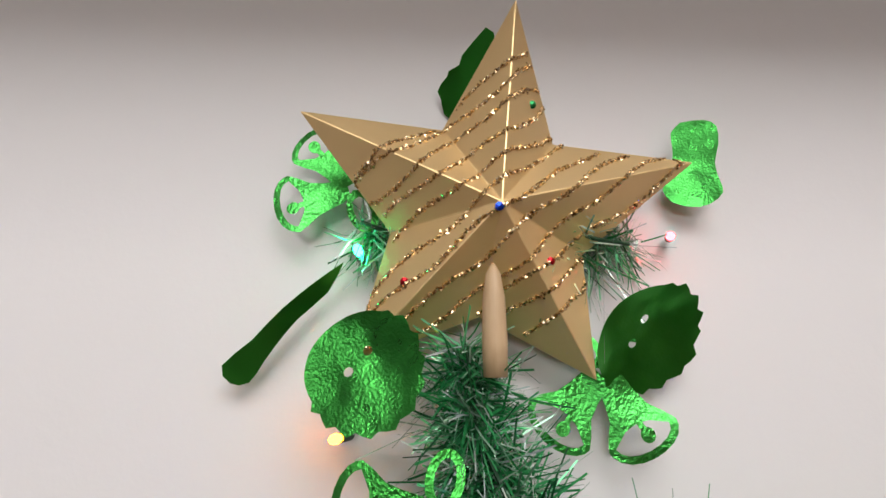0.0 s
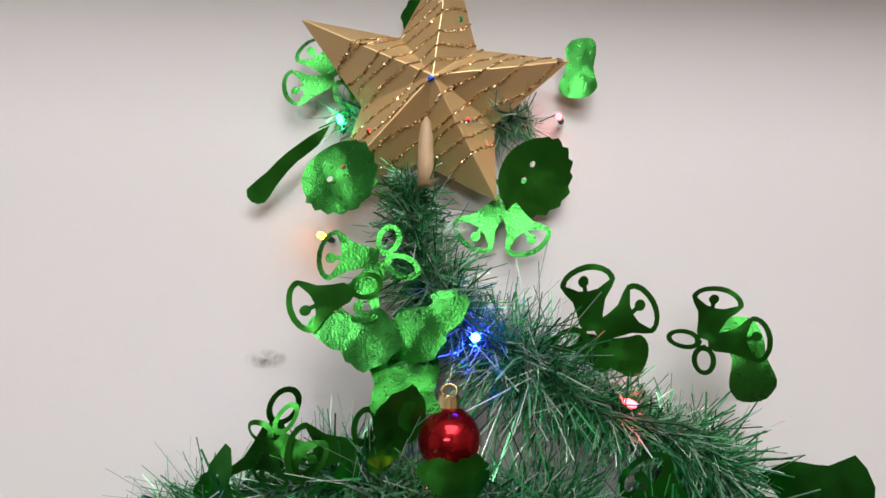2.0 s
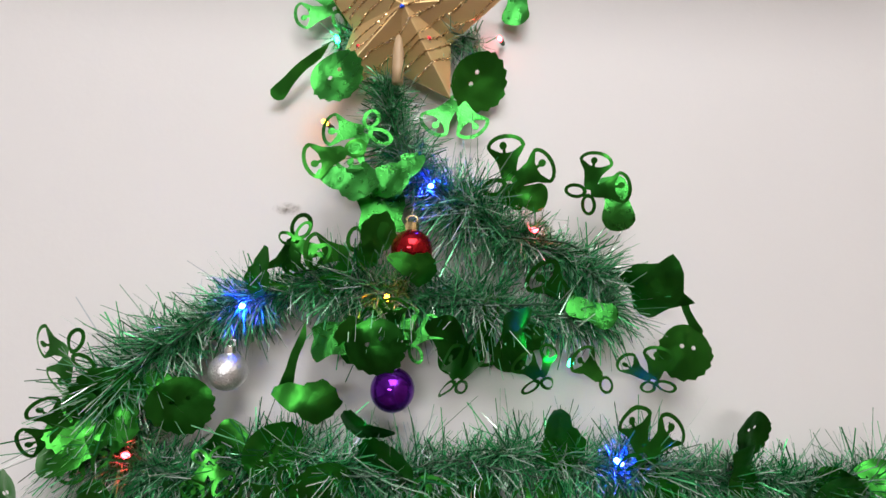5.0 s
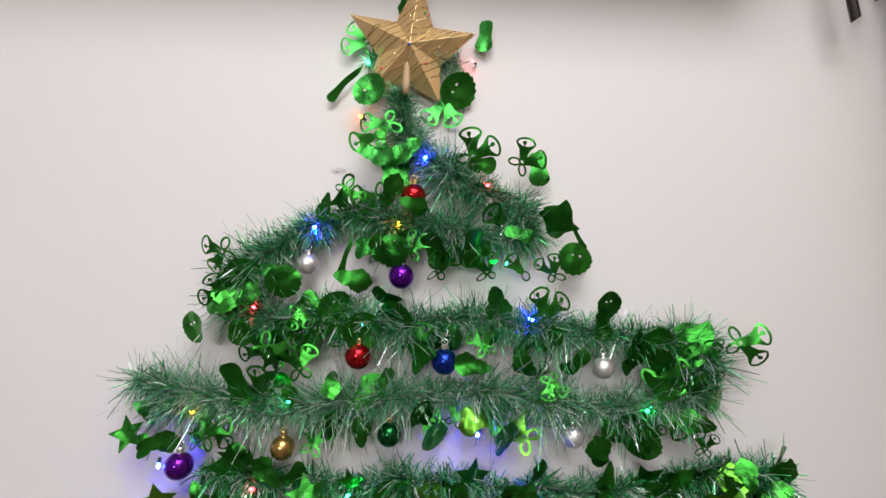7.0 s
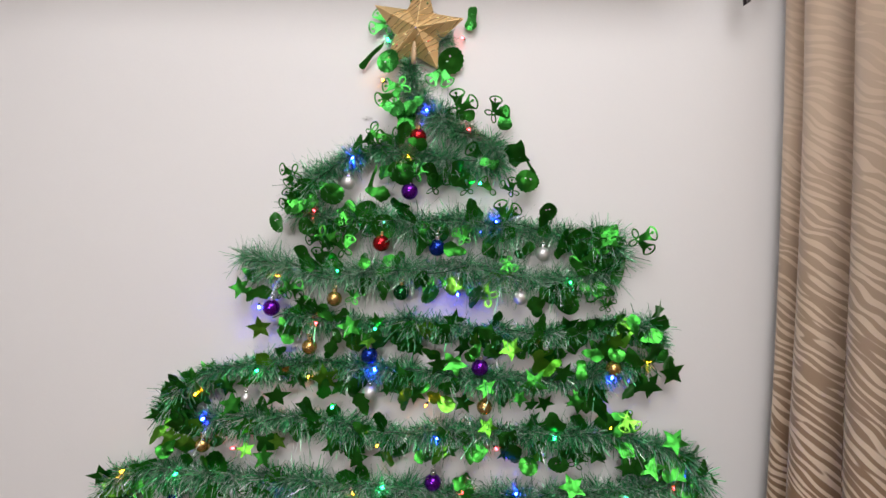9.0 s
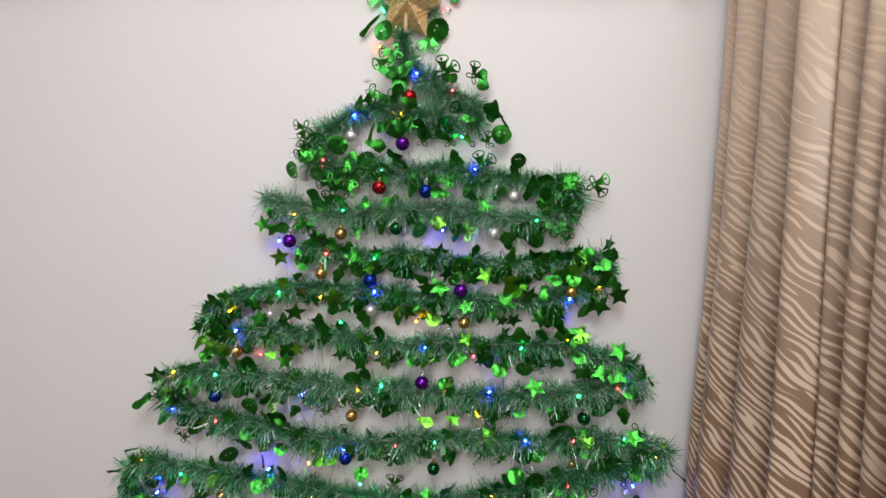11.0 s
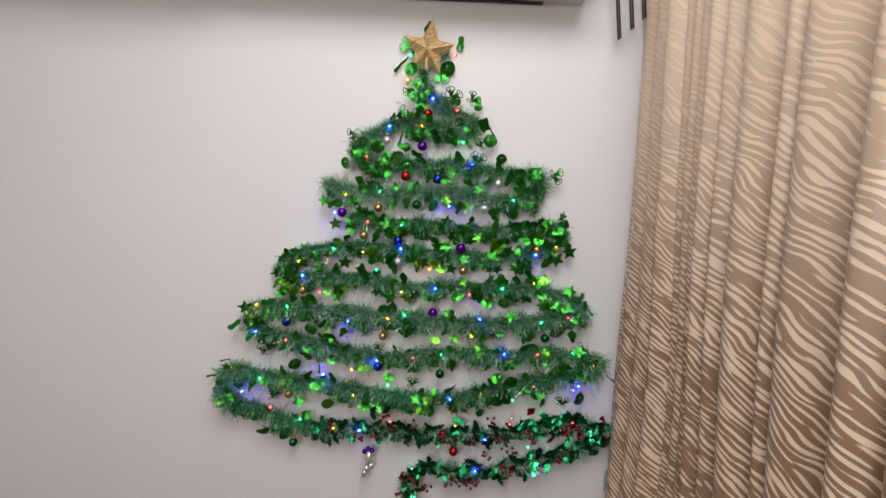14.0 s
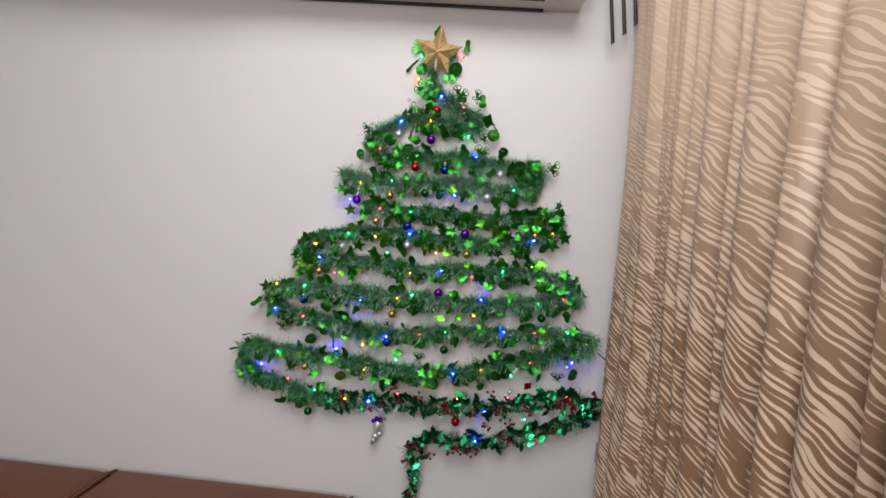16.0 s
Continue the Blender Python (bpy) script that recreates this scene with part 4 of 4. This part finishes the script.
scatter_holly("holly_upper", 120, 5)
scatter_holly("holly_lower", 120, 5)


# ---- gold star on top ----
def star_topper(place, arms, inner, apex, valley):
    """A folded card star: five arms of uneven length, each with a raised ridge."""
    st = thing("star_topper", place, "folded gold star with glitter lines on top of the wall tree", "star")
    st.rotation_euler = (radians(8.5), 0, 0)
    rim = []
    for i, (r, deg) in enumerate(arms):
        after = arms[i + 1][1] if i < 4 else arms[0][1] + 360
        half = radians((deg + after) / 2)
        rim.append((r * math.cos(radians(deg)), r * math.sin(radians(deg))))
        rim.append((inner * math.cos(half), inner * math.sin(half)))
    dip = [0.0, valley] * 5
    vs = [(0, -apex, 0)] + [(u, d, v) for (u, v), d in zip(rim, dip)] + [(u, d + 0.002, v) for (u, v), d in zip(rim, dip)] + [(0, 0.002 - apex, 0)]
    fs = []
    for i in range(10):
        j = (i + 1) % 10
        fs.append((0, 1 + i, 1 + j))
        fs.append((1 + i, 11 + i, 11 + j, 1 + j))
        fs.append((21, 11 + j, 11 + i))
    bm = bmesh.new()
    bv = [bm.verts.new(v) for v in vs]
    for f in fs:
        bm.faces.new([bv[k] for k in f])
    bmesh.ops.recalc_face_normals(bm, faces=bm.faces)
    bmesh.ops.bevel(bm, geom=[e for e in bm.edges if bv[0] in e.verts], offset=0.00035, segments=1, affect="EDGES")
    part("folded_card", bm, GOLD, st)

    def height(u, v):
        for i in range(10):
            (ax, ay), (bx, by) = rim[i], rim[(i + 1) % 10]
            det = ax * by - ay * bx
            p, q = (u * by - v * bx) / det, (ax * v - ay * u) / det
            if p >= -1e-6 and q >= -1e-6:
                return apex * (1 - p - q) - valley * (p if i % 2 else q)
        return None

    def inset(u, v):
        """0 at the middle of the star, 1 on its rim."""
        for i in range(10):
            (ax, ay), (bx, by) = rim[i], rim[(i + 1) % 10]
            det = ax * by - ay * bx
            p, q = (u * by - v * bx) / det, (ax * v - ay * u) / det
            if p >= -1e-6 and q >= -1e-6:
                return p + q
        return 9.0

    rng = random.Random(5)
    dx, dz = math.cos(radians(36)), math.sin(radians(36))
    ends_of = []

    def fleck(lv, lf, u, v, h):
        """One glitter grain: a tiny turned tetrahedron on the card."""
        c = Vector((u, -h - 0.0003, v))
        e = rng.uniform(0.00025, 0.00055)
        a = len(lv)
        q = Euler((rng.uniform(0, 6), rng.uniform(0, 6), rng.uniform(0, 6))).to_matrix()
        lv += [c + q @ (Vector(w) * e) for w in ((1, 1, 1), (1, -1, -1), (-1, 1, -1), (-1, -1, 1))]
        lf += [(a, a + 1, a + 2), (a, a + 3, a + 1), (a, a + 2, a + 3), (a + 1, a + 3, a + 2)]

    for k, off in enumerate((-0.047, -0.038, -0.03, -0.0215, -0.012, -0.003, 0.0055, 0.0145, 0.0235, 0.032, 0.041, 0.046)):
        lv, lf = [], []
        s, phase = -0.11, rng.uniform(0, 6)
        ends, run = rng.uniform(0.0, 0.006), []
        while s < 0.11:
            wob = 0.0014 * math.sin(55 * s + phase) + 0.0011 * math.sin(150 * s + 2 * phase)
            for _ in range(4):
                u = s * dx - (off + wob) * dz + rng.gauss(0, 0.00042)
                v = s * dz + (off + wob) * dx + rng.gauss(0, 0.00042)
                h = height(u, v)
                if h is not None and inset(u, v) < 0.985 - ends * 8:
                    fleck(lv, lf, u, v, h)
                    run = run if run else [(u, v), (u, v)]
                    run[1] = (u, v)
            s += 0.0008
        if run:
            ends_of.append(run)
        if len(ends_of) > 1 and k % 3 != 2:
            (ax, ay), (bx, by) = (ends_of[-2][k % 2], ends_of[-1][k % 2])
            for f in np.linspace(0, 1, 40) if math.hypot(ax - bx, ay - by) < 0.03 else ():
                swing = 0.004 * math.sin(math.pi * f) * (1 if k % 2 else -1)
                for _ in range(3):
                    u, v = ax + (bx - ax) * f + swing * dx + rng.gauss(0, 0.0004), ay + (by - ay) * f + swing * dz + rng.gauss(0, 0.0004)
                    if inset(u, v) < 1.0:
                        fleck(lv, lf, u, v, height(u, v))
        if lf:
            tagged(part("glitter_line", mesh_from("glitter_line", lv, lf, GLITTER), None, st, "sparkling gold glitter line"), kind="stuff")
    for (u, v), c in (((-0.001, -0.002), "blue"), ((-0.036, -0.029), "red"), ((0.021, -0.021), "red"), ((0.017, 0.046), "green")):
        h = height(u, v)
        vs, fs = lathe([(0.0, 0.0), (0.0017, 0.0), (0.0017, 0.0005), (0.0, 0.0009)], 12)
        part("sequin", mesh_from("sequin", vs, fs, BALLS[c]), None, st, m=Matrix.Translation((u, -h - 0.0004, v)) @ Matrix.Rotation(radians(90), 4, "X"))
    vs, fs = lathe([(0.0, 0.0), (0.0044, 0.0), (0.0047, 0.012), (0.0042, 0.028), (0.0028, 0.037), (0.0008, 0.0405), (0.0, 0.041)], 14)
    part("wooden_peg", mesh_from("wooden_peg", vs, fs, WOOD, True), None, st, "pale wooden peg", m=Matrix.Translation((-0.003, -0.0165, -0.0635)) @ Matrix.Rotation(radians(-4), 4, "X"))


star_topper((0.032, -0.034, 2.2185), ((0.093, 83.5), (0.0885, 153), (0.083, 227), (0.078, 300.5), (0.087, 374.4)), 0.043, 0.018, 0.012)

# ---- baubles ----
BALL = {}


def ball_mesh(colour, r):
    key = (colour, r)
    if key not in BALL:
        bm = bmesh.new()
        bmesh.ops.create_uvsphere(bm, u_segments=28, v_segments=18, radius=r)
        BALL[key] = mesh_of("ball", bm, BALLS[colour], True)
    return BALL[key]


def crown_mesh(r, material):
    key = ("cap", r, material.name)
    if key not in BALL:
        prof = [(0.0, 0.0), (r * 0.33, 0.0), (r * 0.33, r * 0.36), (r * 0.3, r * 0.42), (0.0, r * 0.44)]
        vs, fs = lathe(prof, 20)
        vs = [((x * (1 + 0.05 * (i % 2)), y * (1 + 0.05 * (i % 2)), z) if z < r * 0.4 else (x, y, z)) for i, (x, y, z) in enumerate(vs)]
        BALL[key] = mesh_from("cap", vs, fs, material)
    return BALL[key]


def bauble(colour, x, z, r=0.0155):
    size = "small" if r < 0.012 else "round"
    ba = thing("bauble", (x, -0.038, z), "%s shiny %s bauble hanging from the tinsel" % (size, colour), "bauble", "baubles on the wall tree")
    part("ball", ball_mesh(colour, r), None, ba)
    metal = CAP_GOLD if colour in ("red", "gold", "green") else CAP_SILVER
    cap = part("cap", crown_mesh(r, metal), None, ba, "ridged metal cap", m=Matrix.Translation((0, 0, r * 0.93)))
    ring = [(0.26 * r * math.cos(a), 0, 0.56 * r + 0.2 * r * math.sin(a)) for a in np.linspace(-1.0, 4.2, 10)]
    part("loop", mesh_from("loop", *tube(ring, r * 0.05, 5), metal, True), None, cap)
    part("thread", mesh_from("thread", *tube([(0, 0, r * 1.65), (0.001, 0.006, r * 1.65 + 0.014), (0.0, 0.012, r * 1.65 + 0.03)], 0.0004, 4), THREAD), None, ba)


for colour, r, spots in BAUBLES:
    for x, z in spots:
        bauble(colour, x, z, r)


# ---- hanging charm under the holly garland ----
def charm(x, z):
    ch = thing("hanging_charm", (x, -0.035, z), "purple and silver beaded charm hanging under the holly garland", "ornament")
    part("thread", mesh_from("thread", *tube([(0, 0, 0), (0.002, 0.004, 0.04)], 0.0005, 4), THREAD), None, ch)
    for dx, dz in ((-0.013, -0.012), (0.012, -0.006), (-0.002, -0.002)):
        bm = bmesh.new()
        bmesh.ops.create_icosphere(bm, subdivisions=2, radius=0.0085)
        part("bead", mesh_of("bead", bm, BALLS["purple"], True), None, ch, m=Matrix.Translation((dx, -0.004, dz)))
    body = [(0.0, 0.0), (0.009, -0.002), (0.0135, -0.02), (0.011, -0.038), (0.007, -0.045), (0.0, -0.047)]
    part("silver_body", mesh_from("silver_body", *lathe(body, 16), BALLS["silver"], True), None, ch, m=Matrix.Translation((0.002, 0, -0.012)))
    for dx, dz, r in ((0.012, -0.058, 0.0085), (-0.003, -0.068, 0.011), (-0.01, -0.083, 0.0085), (0.002, -0.052, 0.007)):
        bm = bmesh.new()
        bmesh.ops.create_icosphere(bm, subdivisions=2, radius=r)
        part("silver_bead", mesh_of("silver_bead", bm, BALLS["silver"], True), None, ch, m=Matrix.Translation((dx, -0.003, dz)))
    part("tail", mesh_from("tail", *lathe([(0.0, 0.0), (0.006, -0.002), (0.007, -0.012), (0.0, -0.016)], 10), GREY, True), None, ch, m=Matrix.Translation((-0.014, 0, -0.088)))


charm(-0.085, 0.927)

# ---- fairy lights ----
STRINGS = {}


def light_string(key):
    if key not in STRINGS:
        path = PATHS[key]
        ls = thing("fairy_light_string", path[0], "green fairy light string with lit coloured bulbs along the tinsel", "fairy lights", "fairy lights on the wall tree")
        pts = [p - path[0] + Vector((0, -0.012 + 0.008 * math.sin(i * 0.9), 0.009 * math.sin(i * 0.55))) for i, p in enumerate(path[::4])]
        part("cable", mesh_from("cable", *tube(pts, 0.0009, 4), CABLE), None, ls)
        STRINGS[key] = ls
    return STRINGS[key]


SOCKET = mesh_from("socket", *lathe([(0.0, 0.0), (0.002, 0.0), (0.002, 0.008), (0.0016, 0.0095), (0.0, 0.0095)], 10), CABLE)
LEDS = {c: mesh_from("bulb", *lathe([(0.0, -0.007), (0.001, -0.0066), (0.0018, -0.005), (0.002, -0.002), (0.0016, 0.0), (0.0, 0.0)], 10), m, True) for c, m in BULBS.items()}


def hang_bulbs(colour, rows):
    for x, z in rows:
        spot = Vector((x, -0.036 if z < 2.1 else -0.012, z))
        key = min(PATHS, key=lambda k: min((p.x - x) ** 2 + (p.z - z) ** 2 for p in PATHS[k]))
        ls = light_string(key)
        m = Matrix.Translation(spot - ls.location) @ Matrix.Rotation(radians(dice.uniform(-110, -60)), 4, "X") @ Matrix.Rotation(dice.uniform(-0.6, 0.6), 4, "Y")
        bulb = part("bulb", LEDS[colour], None, ls, "lit %s bulb" % colour, m=m)
        part("socket", SOCKET, None, bulb)


hang_bulbs("red", [(0.116, 2.215), (0.134, 2.04), (-0.142, 1.879), (-0.128, 1.674), (0.294, 1.641), (-0.203, 1.542), (0.21, 1.464), (-0.272, 1.434), (0.53, 1.411), (0.155, 1.38), (0.445, 1.286), (-0.377, 1.27), (0.044, 1.242), (0.439, 1.179), (0.575, 1.071), (0.37, 1.048), (-0.419, 1.038), (-0.018, 1.024), (0.162, 0.994)])
hang_bulbs("amber", [(-0.029, 2.131), (0.026, 1.988), (-0.205, 1.757), (0.474, 1.638), (-0.139, 1.576), (0.08, 1.535), (-0.347, 1.532), (0.415, 1.516), (-0.006, 1.456), (-0.48, 1.381), (-0.048, 1.368), (0.226, 1.327), (0.622, 1.263), (-0.157, 1.186), (-0.554, 1.16), (0.268, 1.141), (-0.146, 1.102), (0.196, 1.027), (-0.206, 0.986)])
hang_bulbs("blue", [(0.056, 2.072), (-0.077, 1.979), (0.189, 1.876), (0.129, 1.74), (-0.237, 1.699), (0.175, 1.672), (0.413, 1.605), (-0.018, 1.596), (-0.332, 1.487), (0.102, 1.475), (0.532, 1.447), (0.252, 1.384), (-0.174, 1.348), (-0.479, 1.291), (0.337, 1.277), (-0.075, 1.225), (0.58, 1.195), (-0.248, 1.164), (0.171, 1.114), (-0.519, 1.084), (0.658, 1.016), (0.293, 0.989), (-0.118, 0.985), (0.269, 0.88)])
hang_bulbs("teal", [(-0.024, 2.206), (0.16, 1.943), (-0.012, 1.864), (-0.093, 1.774), (0.33, 1.771), (-0.018, 1.668), (-0.235, 1.581), (-0.091, 1.522), (0.316, 1.49), (0.448, 1.391), (-0.379, 1.382), (0.008, 1.38), (0.553, 1.298), (-0.281, 1.261), (0.134, 1.26), (-0.033, 1.144), (-0.463, 1.133), (0.375, 1.128), (0.472, 1.093), (-0.32, 1.006), (0.436, 0.977), (0.066, 0.867)])
